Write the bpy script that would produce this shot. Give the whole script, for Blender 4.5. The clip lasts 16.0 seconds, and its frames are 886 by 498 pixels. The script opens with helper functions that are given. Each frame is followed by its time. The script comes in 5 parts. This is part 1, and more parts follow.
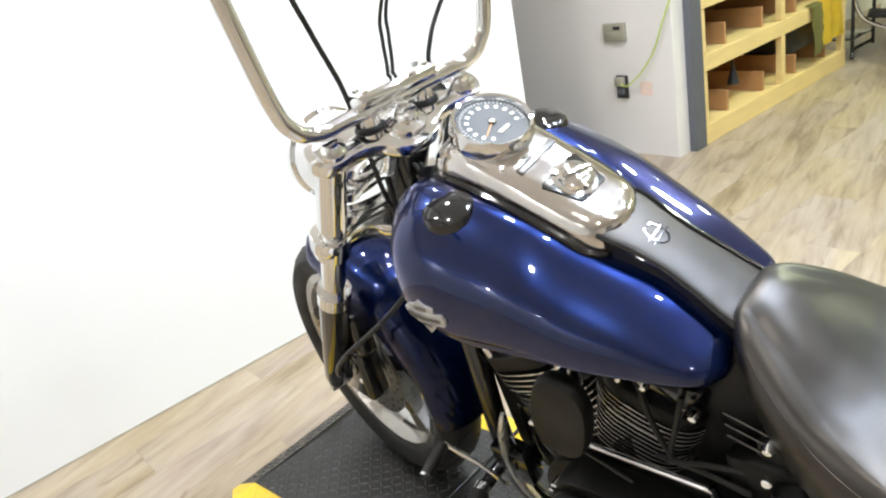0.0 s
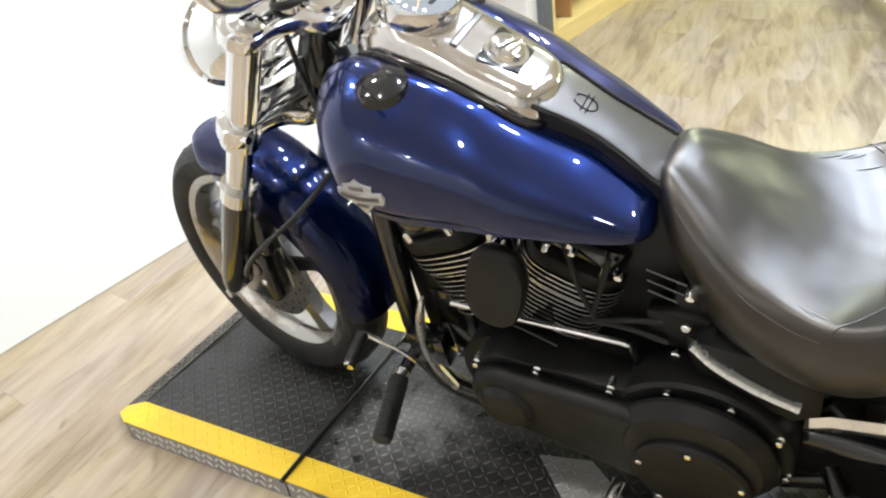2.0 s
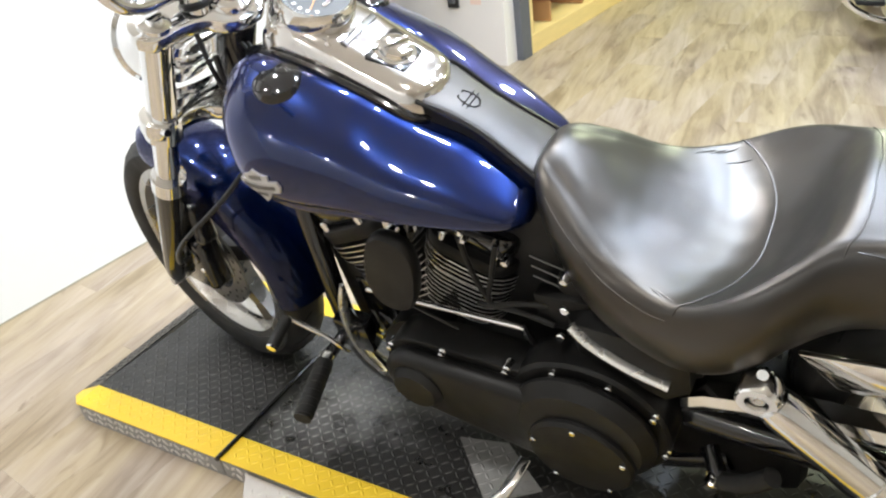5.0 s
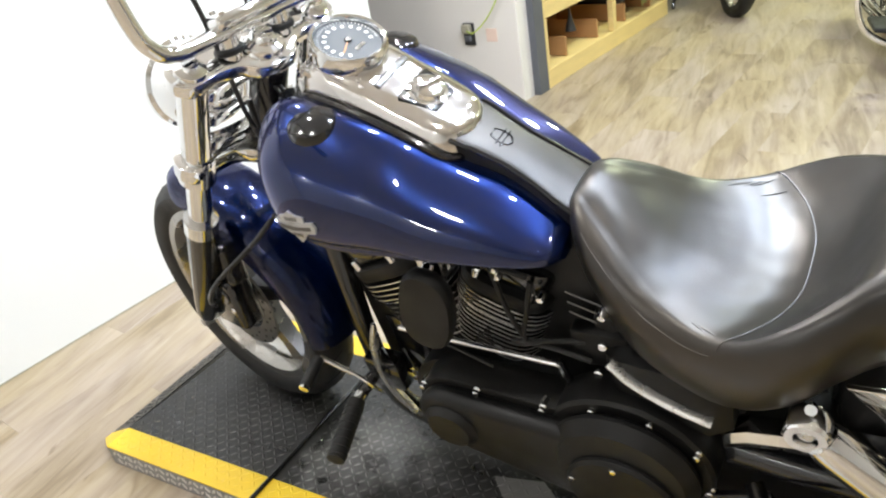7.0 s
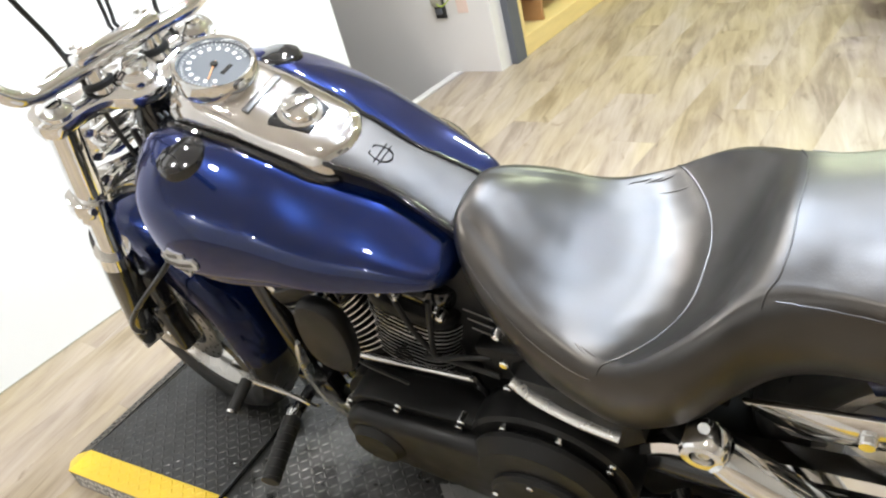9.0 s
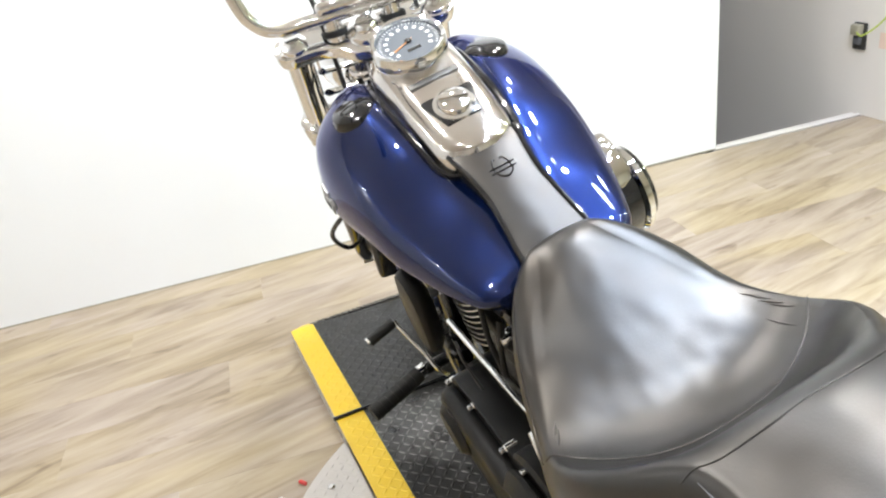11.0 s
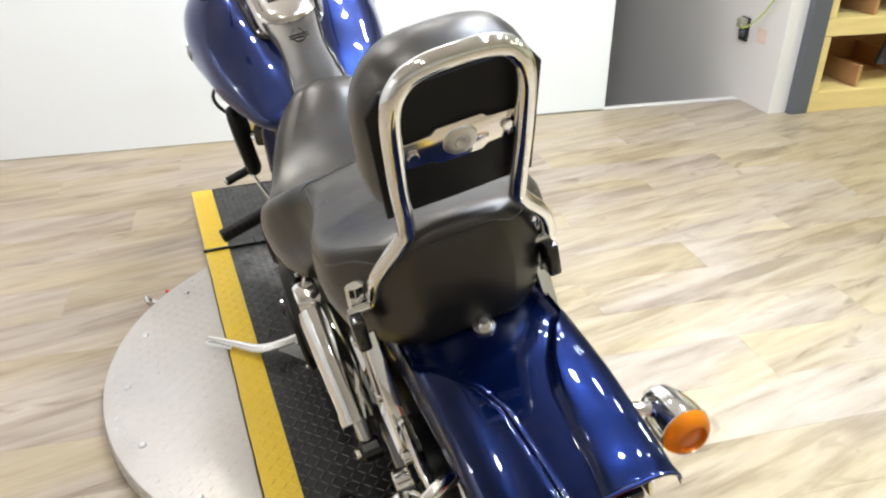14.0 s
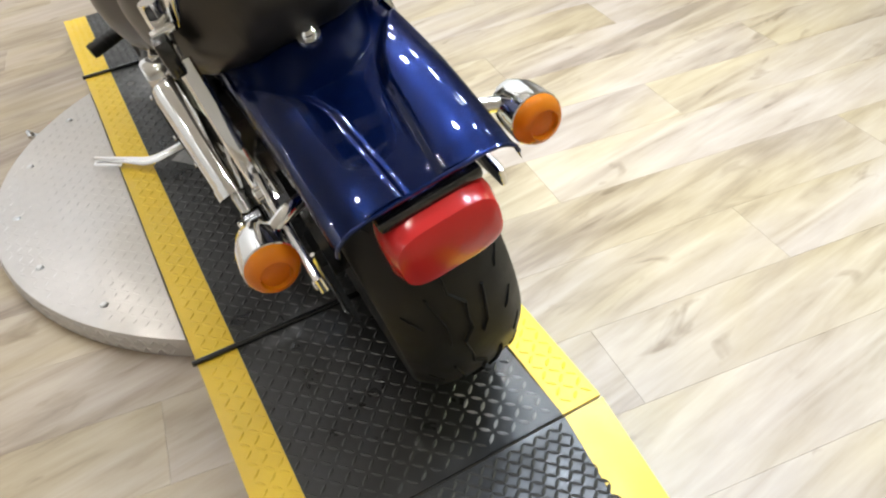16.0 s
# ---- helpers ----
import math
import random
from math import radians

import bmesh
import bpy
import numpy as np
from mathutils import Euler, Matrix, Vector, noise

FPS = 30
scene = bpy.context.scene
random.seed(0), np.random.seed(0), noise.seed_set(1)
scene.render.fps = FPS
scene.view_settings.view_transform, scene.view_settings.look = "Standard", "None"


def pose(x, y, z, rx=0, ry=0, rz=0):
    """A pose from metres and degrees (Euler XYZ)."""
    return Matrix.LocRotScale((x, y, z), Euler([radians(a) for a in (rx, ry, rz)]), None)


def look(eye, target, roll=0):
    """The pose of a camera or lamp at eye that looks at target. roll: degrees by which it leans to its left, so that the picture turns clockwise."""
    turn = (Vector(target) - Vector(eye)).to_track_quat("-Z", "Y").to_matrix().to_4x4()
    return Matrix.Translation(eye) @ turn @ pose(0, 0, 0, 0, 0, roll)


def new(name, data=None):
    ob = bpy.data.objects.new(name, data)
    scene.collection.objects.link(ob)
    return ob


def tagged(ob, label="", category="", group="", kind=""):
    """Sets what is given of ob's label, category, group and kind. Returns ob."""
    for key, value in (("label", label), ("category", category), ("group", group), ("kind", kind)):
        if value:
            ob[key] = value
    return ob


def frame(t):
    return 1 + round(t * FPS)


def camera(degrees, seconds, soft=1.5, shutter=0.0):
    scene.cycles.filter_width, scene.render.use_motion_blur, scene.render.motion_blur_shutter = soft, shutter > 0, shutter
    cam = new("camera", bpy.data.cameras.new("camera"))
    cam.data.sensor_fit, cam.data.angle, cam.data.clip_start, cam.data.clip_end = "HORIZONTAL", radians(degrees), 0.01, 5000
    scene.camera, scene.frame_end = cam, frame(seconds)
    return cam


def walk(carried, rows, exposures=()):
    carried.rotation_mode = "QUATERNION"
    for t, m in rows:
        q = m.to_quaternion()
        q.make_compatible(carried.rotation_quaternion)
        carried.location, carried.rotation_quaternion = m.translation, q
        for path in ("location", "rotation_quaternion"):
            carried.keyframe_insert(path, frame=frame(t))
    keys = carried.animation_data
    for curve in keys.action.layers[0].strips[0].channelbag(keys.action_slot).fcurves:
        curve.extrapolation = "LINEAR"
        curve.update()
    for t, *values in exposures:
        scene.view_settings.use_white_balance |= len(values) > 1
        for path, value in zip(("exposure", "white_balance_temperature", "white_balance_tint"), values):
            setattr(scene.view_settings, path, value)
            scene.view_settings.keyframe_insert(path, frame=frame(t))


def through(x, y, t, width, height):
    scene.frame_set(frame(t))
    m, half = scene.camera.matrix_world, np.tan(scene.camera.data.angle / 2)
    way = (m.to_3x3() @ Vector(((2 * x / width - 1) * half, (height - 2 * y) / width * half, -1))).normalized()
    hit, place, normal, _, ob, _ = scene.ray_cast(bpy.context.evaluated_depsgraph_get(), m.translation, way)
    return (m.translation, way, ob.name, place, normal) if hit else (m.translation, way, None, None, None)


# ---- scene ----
cam = camera(62.0, 16.0, soft=2.2)
PATH = [
    (0, (0.372, 1.028, 1.28), (1.681, -0.271, 0.507), -11.6),
    (0.5, (0.457, 1.119, 1.256), (1.563, -0.284, 0.358), -11.3),
    (1, (0.487, 1.148, 1.249), (1.53, -0.257, 0.28), -9.1),
    (1.5, (0.491, 1.157, 1.242), (1.524, -0.251, 0.267), -9.5),
    (2, (0.488, 1.139, 1.244), (1.403, -0.312, 0.216), -8.7),
    (2.5, (0.454, 1.129, 1.226), (1.141, -0.412, 0.151), -8.3),
    (3, (0.42, 1.129, 1.223), (1.144, -0.44, 0.217), -8.6),
    (3.5, (0.317, 1.106, 1.224), (1.105, -0.407, 0.18), -8.0),
    (4, (0.265, 1.107, 1.216), (1.122, -0.355, 0.155), -8.8),
    (4.5, (0.276, 1.115, 1.226), (1.194, -0.326, 0.186), -8.2),
    (7, (0.314, 1.133, 1.244), (1.307, -0.334, 0.315), -10.2),
    (7.5, (0.328, 1.128, 1.242), (1.039, -0.509, 0.339), -12.9),
    (8, (0.309, 1.098, 1.261), (1.063, -0.47, 0.275), -17.0),
    (10.5, (-0.068, 0.7, 1.236), (1.503, -0.144, 0.33), -8.5),
    (11, (-0.113, 0.624, 1.228), (1.577, -0.004, 0.361), -8.6),
    (11.5, (-0.231, 0.507, 1.21), (1.485, 0.047, 0.291), -2.9),
    (12, (-0.362, 0.555, 1.224), (1.44, 0.072, 0.503), -0.5),
    (12.5, (-0.515, 0.615, 1.238), (1.213, -0.008, 0.447), -1.1),
    (13, (-0.611, 0.598, 1.237), (1.052, -0.159, 0.423), -0.2),
    (13.5, (-0.701, 0.526, 1.217), (0.914, -0.235, 0.315), 1.8),
    (14, (-0.769, 0.467, 1.195), (0.865, -0.185, 0.242), 0.1),
    (14.5, (-0.817, 0.419, 1.152), (0.762, -0.213, 0.1), -1.9),
    (15, (-0.842, 0.386, 1.108), (0.66, -0.251, -0.049), -4.1),
    (15.5, (-0.848, 0.371, 1.066), (0.589, -0.255, -0.177), -5.7),
    (16, (-0.859, 0.363, 1.033), (0.51, -0.271, -0.28), -6.3),
]
walk(cam, [(t, look(eye, target, roll)) for t, eye, target, roll in PATH], exposures=[(0, -0.04), (2.0, 0.06), (4.5, 0.06), (8.0, 0.0), (10.5, 0.05), (13.0, -0.02), (15.0, -0.2), (16, -0.22)])

# ---- world and light ----
world = bpy.data.worlds.new("world")
scene.world = world
world.use_nodes = True
world.node_tree.nodes["Background"].inputs[0].default_value = (0.9, 0.93, 1.0, 1)
world.node_tree.nodes["Background"].inputs[1].default_value = 0.05
scene.view_settings.exposure = 0.0


def lamp(name, x, y, z, power, size, colour=(0.985, 0.97, 0.94), target=None):
    data = bpy.data.lights.new(name, "AREA")
    data.shape, data.size, data.energy, data.color = "DISK", size, power, colour
    ob = new(name, data)
    ob.matrix_world = look((x, y, z), target or (x, y + 0.001, 0))
    return ob


CEIL = 2.9
# rows of small spot heads over the platform, greenish lamps over the showroom
# last three of LAMPS are unseen, added to brighten the left wall's reflection
LAMPS = [(2.0, 1.0, 25), (1.1, 1.0, 10), (-0.2, 1.0, 10), (-1.6, 1.0, 7), (2.0, -0.2, 13), (1.2, -0.7, 14), (1.55, -1.1, 13), (-1.5, -0.7, 8), (2.2, 4.1, 13), (0.6, 4.25, 17), (-1.0, 4.25, 15)]
COOL = [(x, y, p) for x in (0.75, 0.1, -0.6) for y, p in ((-0.45, 20), (-1.1, 15), (-1.75, 7))]
for lx, ly, lp in LAMPS:
    lamp("ceiling_lamp_light", lx, ly, CEIL - 0.06, lp, 0.11)
for lx, ly, lp in COOL:
    lamp("cool_lamp_light", lx, ly, CEIL - 0.06, lp, 0.11, (0.75, 0.86, 1.04))
for sx, sy, tx, ty in ((0.55, -1.3, 0.30, -0.62), (-0.1, -1.0, 0.45, -0.75), (0.9, -0.9, 0.15, -0.55)):
    spot = bpy.data.lights.new("track_spot_light", "SPOT")
    spot.energy, spot.spot_size, spot.spot_blend, spot.shadow_soft_size, spot.color = 105, radians(50), 1.0, 0.06, (0.72, 0.86, 1.0)
    new("track_spot_light", spot).matrix_world = look((sx, sy, CEIL - 0.16), (tx, ty, 0))
SHOW = [(0.4, -3.8, 55), (0.4, -5.6, 34), (-2.2, -3.8, 38), (-2.2, -5.6, 30)]
for lx, ly, lp in SHOW:
    lamp("showroom_lamp_light", lx, ly, CEIL - 0.06, lp, 0.3, (0.90, 1.0, 0.70))


# ---- materials ----
def links(nt, *pairs):
    for a, b in pairs:
        nt.links.new(a, b)


def material(name, base, rough=0.5, metal=0.0, vary=0.12, scale=8.0, fine=120.0, bump=0.1, depth=0.001, coat=0.0, rvary=0.1, coat_rough=0.03,
             stretch=(1, 1, 1), tint=None, spec=0.5):
    """A surface with colour and gloss that vary at two scales, and a fine relief."""
    m = bpy.data.materials.new(name)
    m.use_nodes = True
    nt = m.node_tree
    n = nt.nodes
    b = n["Principled BSDF"]
    b.inputs["Metallic"].default_value = metal
    b.inputs["Coat Weight"].default_value = coat
    b.inputs["Coat Roughness"].default_value = coat_rough
    b.inputs["Coat IOR"].default_value = 1.56 if coat == 1.0 else 1.5
    b.inputs["Specular IOR Level"].default_value = spec
    tc = n.new("ShaderNodeTexCoord")
    mp = n.new("ShaderNodeMapping")
    mp.inputs["Scale"].default_value = stretch
    big, small = n.new("ShaderNodeTexNoise"), n.new("ShaderNodeTexNoise")
    big.inputs["Scale"].default_value, big.inputs["Detail"].default_value = scale, 5
    small.inputs["Scale"].default_value, small.inputs["Detail"].default_value = fine, 3
    mix = n.new("ShaderNodeMix")
    mix.data_type = "RGBA"
    t = tint or base
    mix.inputs[6].default_value = (*[max(0, c * (1 - vary)) for c in base], 1)
    mix.inputs[7].default_value = (*[min(1, c * (1 + vary)) for c in t], 1)
    add = n.new("ShaderNodeMath")
    add.operation = "MULTIPLY_ADD"
    add.inputs[1].default_value, add.inputs[2].default_value = 0.35, -0.05
    sm = n.new("ShaderNodeMath")
    sm.operation = "MULTIPLY_ADD"
    sm.inputs[1].default_value = 0.75
    links(nt, (tc.outputs["Object"], mp.inputs[0]), (mp.outputs[0], big.inputs["Vector"]), (mp.outputs[0], small.inputs["Vector"]),
          (small.outputs[0], add.inputs[0]), (big.outputs[0], sm.inputs[0]), (add.outputs[0], sm.inputs[2]), (sm.outputs[0], mix.inputs[0]),
          (mix.outputs[2], b.inputs["Base Color"]))
    rr = n.new("ShaderNodeMapRange")
    rr.interpolation_type = "SMOOTHSTEP"
    rr.inputs[1].default_value, rr.inputs[2].default_value = 0.3, 0.7
    rr.inputs[3].default_value, rr.inputs[4].default_value = max(0.0, rough - rvary), min(1, rough + rvary)
    links(nt, (big.outputs[0], rr.inputs[0]), (rr.outputs[0], b.inputs["Roughness"]))
    if bump:
        bp = n.new("ShaderNodeBump")
        bp.inputs["Strength"].default_value, bp.inputs["Distance"].default_value = bump, depth
        links(nt, (small.outputs[0], bp.inputs["Height"]), (bp.outputs[0], b.inputs["Normal"]))
    return m


def glass_like(name, colour, rough=0.08, through=0.6):
    m = material(name, colour, rough, vary=0.06, bump=0.02, rvary=0.02)
    b = m.node_tree.nodes["Principled BSDF"]
    b.inputs["Transmission Weight"].default_value = through
    b.inputs["IOR"].default_value = 1.45
    return m


M = dict(
    paint=material("blue_metallic_paint", (0.0006, 0.0085, 0.062), 0.25, 0.68, vary=0.2, scale=3, fine=900, bump=0.02, depth=0.0002, coat=1.0, rvary=0.015),
    chrome=material("chrome", (0.86, 0.86, 0.86), 0.06, 1.0, vary=0.02, scale=20, fine=300, bump=0.0, rvary=0.03),
    padback=material("black_vinyl_back", (0.008, 0.008, 0.009), 0.6, vary=0.2, bump=0.1, spec=0.3),
    satin=material("satin_chrome", (0.80, 0.77, 0.75), 0.12, 1.0, vary=0.03, scale=14, fine=300, bump=0.02, depth=0.0003, rvary=0.04),
    steel=material("brushed_aluminium", (0.62, 0.62, 0.61), 0.3, 1.0, vary=0.06, fine=400, bump=0.05, depth=0.0004),
    rim=material("satin_rim_alloy", (0.42, 0.40, 0.37), 0.27, 1.0, vary=0.08, fine=300, bump=0.04, depth=0.0004),
    bright=material("bright_trim", (0.85, 0.85, 0.84), 0.28, 0.85, vary=0.03, bump=0.02),
    cast=material("cast_alloy", (0.20, 0.195, 0.19), 0.36, 0.9, vary=0.12, scale=10, fine=300, bump=0.08, depth=0.0004),
    leather=material("black_leather", (0.007, 0.0066, 0.0062), 0.34, vary=0.35, scale=7, fine=420, bump=0.12, depth=0.001, rvary=0.03, spec=0.9),
    wrinkle=material("black_wrinkle_paint", (0.005, 0.0048, 0.0046), 0.46, vary=0.2, scale=12, fine=700, bump=0.35, depth=0.0008, rvary=0.08, spec=0.3),
    black=material("black_gloss_paint", (0.008, 0.008, 0.009), 0.16, vary=0.2, bump=0.02, coat=0.5),
    rubber=material("black_rubber", (0.011, 0.0108, 0.0106), 0.55, vary=0.25, scale=14, fine=500, bump=0.25, depth=0.0006, spec=0.35),
    shadefill=material("recess_shade", (0.004, 0.004, 0.004), 0.9, vary=0.1, bump=0.0),
    whiteband=material("whitewall_rubber", (0.72, 0.71, 0.66), 0.55, vary=0.06, bump=0.05),
    cable=material("black_cable_sheath", (0.01, 0.01, 0.01), 0.35, vary=0.2, bump=0.05),
    dial=material("grey_dial_face", (0.12, 0.13, 0.14), 0.55, vary=0.08, bump=0.02, spec=0.3),
    white=material("white_dial_print", (0.85, 0.85, 0.82), 0.4, vary=0.03, bump=0.0),
    orange=material("orange_needle", (0.85, 0.38, 0.14), 0.4, vary=0.03, bump=0.0),
    amber=glass_like("amber_lens", (1.0, 0.30, 0.012), 0.06, 0.55),
    red=glass_like("red_lens", (0.60, 0.026, 0.024), 0.16, 0.05),
    badge=material("silver_badge", (0.55, 0.55, 0.55), 0.35, 0.6, vary=0.1, bump=0.05),
    wall=material("white_wall_paint", (0.84, 0.855, 0.87), 0.6, vary=0.015, scale=2, fine=300, bump=0.05, depth=0.0005),
    greywall=material("warm_white_wall_paint", (0.72, 0.69, 0.66), 0.6, vary=0.03, scale=2, fine=300, bump=0.05),
    ceiling=material("ceiling_paint", (0.80, 0.78, 0.76), 0.7, vary=0.03, scale=3, fine=200, bump=0.05),
    bluegrey=material("blue_grey_laminate", (0.105, 0.112, 0.128), 0.5, vary=0.1, scale=5, bump=0.06),
    pine=material("pine_timber", (0.72, 0.54, 0.22), 0.5, vary=0.16, scale=5, fine=60, bump=0.08, stretch=(1, 1, 6), tint=(0.78, 0.60, 0.27)),
    pinedark=material("aged_pine_board", (0.45, 0.24, 0.1), 0.55, vary=0.2, scale=5, fine=60, bump=0.08, stretch=(1, 1, 6)),
    yellow=material("worn_yellow_paint", (0.78, 0.53, 0.03), 0.42, vary=0.1, scale=9, fine=60, bump=0.15, depth=0.0008),
    bareplate=material("bare_aluminium_plate", (0.54, 0.51, 0.48), 0.46, 0.5, vary=0.22, scale=6, fine=40, bump=0.12, rvary=0.16),
    wornplate=material("worn_aluminium_plate", (0.27, 0.265, 0.26), 0.58, 0.25, vary=0.25, scale=14, fine=60, bump=0.1, rvary=0.14),
    clothy=material("yellow_cloth", (0.85, 0.62, 0.06), 0.85, vary=0.15, bump=0.3),
    clotho=material("olive_cloth", (0.28, 0.27, 0.09), 0.9, vary=0.2, bump=0.3),
    plastic=material("grey_plastic", (0.33, 0.31, 0.24), 0.45, vary=0.08, bump=0.03),
    socket=material("dark_socket_plastic", (0.03, 0.03, 0.03), 0.4, vary=0.1, bump=0.03),
    pinkpatch=material("pale_pink_filler", (0.75, 0.58, 0.5), 0.8, vary=0.06, bump=0.05),
    cord=material("green_extension_cord", (0.45, 0.55, 0.12), 0.5, vary=0.1, bump=0.03),
    redplastic=material("red_plastic", (0.6, 0.03, 0.03), 0.4, vary=0.1, bump=0.03),
    lampwhite=material("lamp_housing_white", (0.8, 0.8, 0.8), 0.4, vary=0.03, bump=0.0),
)


def floor_material():
    m = bpy.data.materials.new("oak_vinyl_plank")
    m.use_nodes = True
    nt = m.node_tree
    n = nt.nodes
    b = n["Principled BSDF"]
    info, geo = n.new("ShaderNodeObjectInfo"), n.new("ShaderNodeNewGeometry")
    rnd = n.new("ShaderNodeMath")
    rnd.operation = "ADD"
    links(nt, (info.outputs["Random"], rnd.inputs[0]), (geo.outputs["Random Per Island"], rnd.inputs[1]))
    cmb = n.new("ShaderNodeCombineXYZ")
    links(nt, (rnd.outputs[0], cmb.inputs[0]), (rnd.outputs[0], cmb.inputs[1]), (rnd.outputs[0], cmb.inputs[2]))
    pos = n.new("ShaderNodeVectorRotate")
    pos.rotation_type = "Z_AXIS"
    pos.inputs["Angle"].default_value = radians(-7.6)
    def stretched(along):
        mp = n.new("ShaderNodeMapping")
        mp.inputs["Scale"].default_value = (1.0, along, 1.0)
        off = n.new("ShaderNodeVectorMath")
        off.operation = "MULTIPLY_ADD"
        off.inputs[1].default_value = (17, 31, 11)
        links(nt, (pos.outputs[0], mp.inputs[0]), (cmb.outputs[0], off.inputs[0]), (mp.outputs[0], off.inputs[2]))
        return off.outputs[0]
    nt.links.new(geo.outputs["Position"], pos.inputs["Vector"])
    long_way, short_way = stretched(0.11), stretched(0.30)
    streak, blotch, grain, hue, knot = (n.new("ShaderNodeTexNoise") for _ in range(5))
    for k, sc, d, dist, way in ((streak, 21, 7, 0.9, long_way), (blotch, 6.0, 5, 0.6, short_way), (grain, 150, 4, 0.0, long_way), (hue, 3.4, 3, 0.4, short_way), (knot, 15, 3, 1.2, short_way)):
        k.inputs["Scale"].default_value, k.inputs["Detail"].default_value, k.inputs["Distortion"].default_value = sc, d, dist
        nt.links.new(way, k.inputs["Vector"])
    ramp = n.new("ShaderNodeValToRGB")
    e = ramp.color_ramp.elements
    e[0].position, e[0].color = 0.29, (0.175, 0.132, 0.084, 1)
    e[1].position, e[1].color = 0.71, (0.448, 0.380, 0.298, 1)
    for p, c in ((0.42, (0.262, 0.206, 0.146, 1)), (0.51, (0.346, 0.282, 0.205, 1))):
        k = e.new(p)
        k.color = c
    a, a2, a3, a4 = (n.new("ShaderNodeMath") for _ in range(4))
    for k, factor in ((a, 0.58), (a2, 0.38), (a3, 0.07), (a4, 0.12)):
        k.operation = "MULTIPLY_ADD"
        k.inputs[1].default_value = factor
    a3.inputs[2].default_value = -0.065
    links(nt, (rnd.outputs[0], a3.inputs[0]), (a3.outputs[0], a4.inputs[2]), (grain.outputs[0], a4.inputs[0]), (a4.outputs[0], a2.inputs[2]), (blotch.outputs[0], a2.inputs[0]),
          (a2.outputs[0], a.inputs[2]), (streak.outputs[0], a.inputs[0]), (a.outputs[0], ramp.inputs[0]))
    # planks drift between straw and grey, with short dark knots and mineral streaks
    straw, dark = n.new("ShaderNodeMix"), n.new("ShaderNodeMix")
    drift, fleck = n.new("ShaderNodeValToRGB"), n.new("ShaderNodeValToRGB")
    for k, p0, c0, p1, c1 in ((drift, 0.38, (1.0, 0.975, 0.85, 1), 0.62, (1.0, 1.0, 1.09, 1)), (fleck, 0.64, (1, 1, 1, 1), 0.76, (0.62, 0.58, 0.54, 1))):
        f = k.color_ramp.elements
        f[0].position, f[0].color, f[1].position, f[1].color = p0, c0, p1, c1
    for k in (straw, dark):
        k.data_type, k.blend_type = "RGBA", "MULTIPLY"
        k.inputs[0].default_value = 1.0
    links(nt, (hue.outputs[0], drift.inputs[0]), (knot.outputs[0], fleck.inputs[0]), (ramp.outputs[0], straw.inputs[6]), (drift.outputs[0], straw.inputs[7]),
          (straw.outputs[2], dark.inputs[6]), (fleck.outputs[0], dark.inputs[7]), (dark.outputs[2], b.inputs["Base Color"]))
    rr = n.new("ShaderNodeMapRange")
    rr.inputs[3].default_value, rr.inputs[4].default_value = 0.26, 0.46
    bp = n.new("ShaderNodeBump")
    bp.inputs["Strength"].default_value, bp.inputs["Distance"].default_value = 0.12, 0.0006
    links(nt, (blotch.outputs[0], rr.inputs[0]), (rr.outputs[0], b.inputs["Roughness"]), (grain.outputs[0], bp.inputs["Height"]), (bp.outputs[0], b.inputs["Normal"]))
    return m




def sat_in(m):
    """Shallow dents from use, and warm tan reflections painted into the specular tint."""
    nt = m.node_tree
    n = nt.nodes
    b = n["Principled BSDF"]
    tc, dent, warm_sheen = n.new("ShaderNodeTexCoord"), n.new("ShaderNodeTexNoise"), n.new("ShaderNodeTexNoise")
    for k, sc, d in ((dent, 8.5, 2), (warm_sheen, 6.5, 3)):
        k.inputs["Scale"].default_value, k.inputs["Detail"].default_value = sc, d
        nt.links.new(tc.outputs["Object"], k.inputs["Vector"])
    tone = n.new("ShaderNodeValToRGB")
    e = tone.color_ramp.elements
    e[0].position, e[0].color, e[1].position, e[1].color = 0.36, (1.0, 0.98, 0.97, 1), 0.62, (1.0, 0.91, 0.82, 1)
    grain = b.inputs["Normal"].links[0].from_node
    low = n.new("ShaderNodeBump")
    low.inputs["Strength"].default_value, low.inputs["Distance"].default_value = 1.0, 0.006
    links(nt, (warm_sheen.outputs[0], tone.inputs[0]), (tone.outputs[0], b.inputs["Specular Tint"]), (dent.outputs[0], low.inputs["Height"]), (low.outputs[0], grain.inputs["Normal"]))


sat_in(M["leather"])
M["paint"].node_tree.nodes["Principled BSDF"].inputs["Specular Tint"].default_value = (0.30, 0.42, 1.0, 1)
M["floor"] = floor_material()


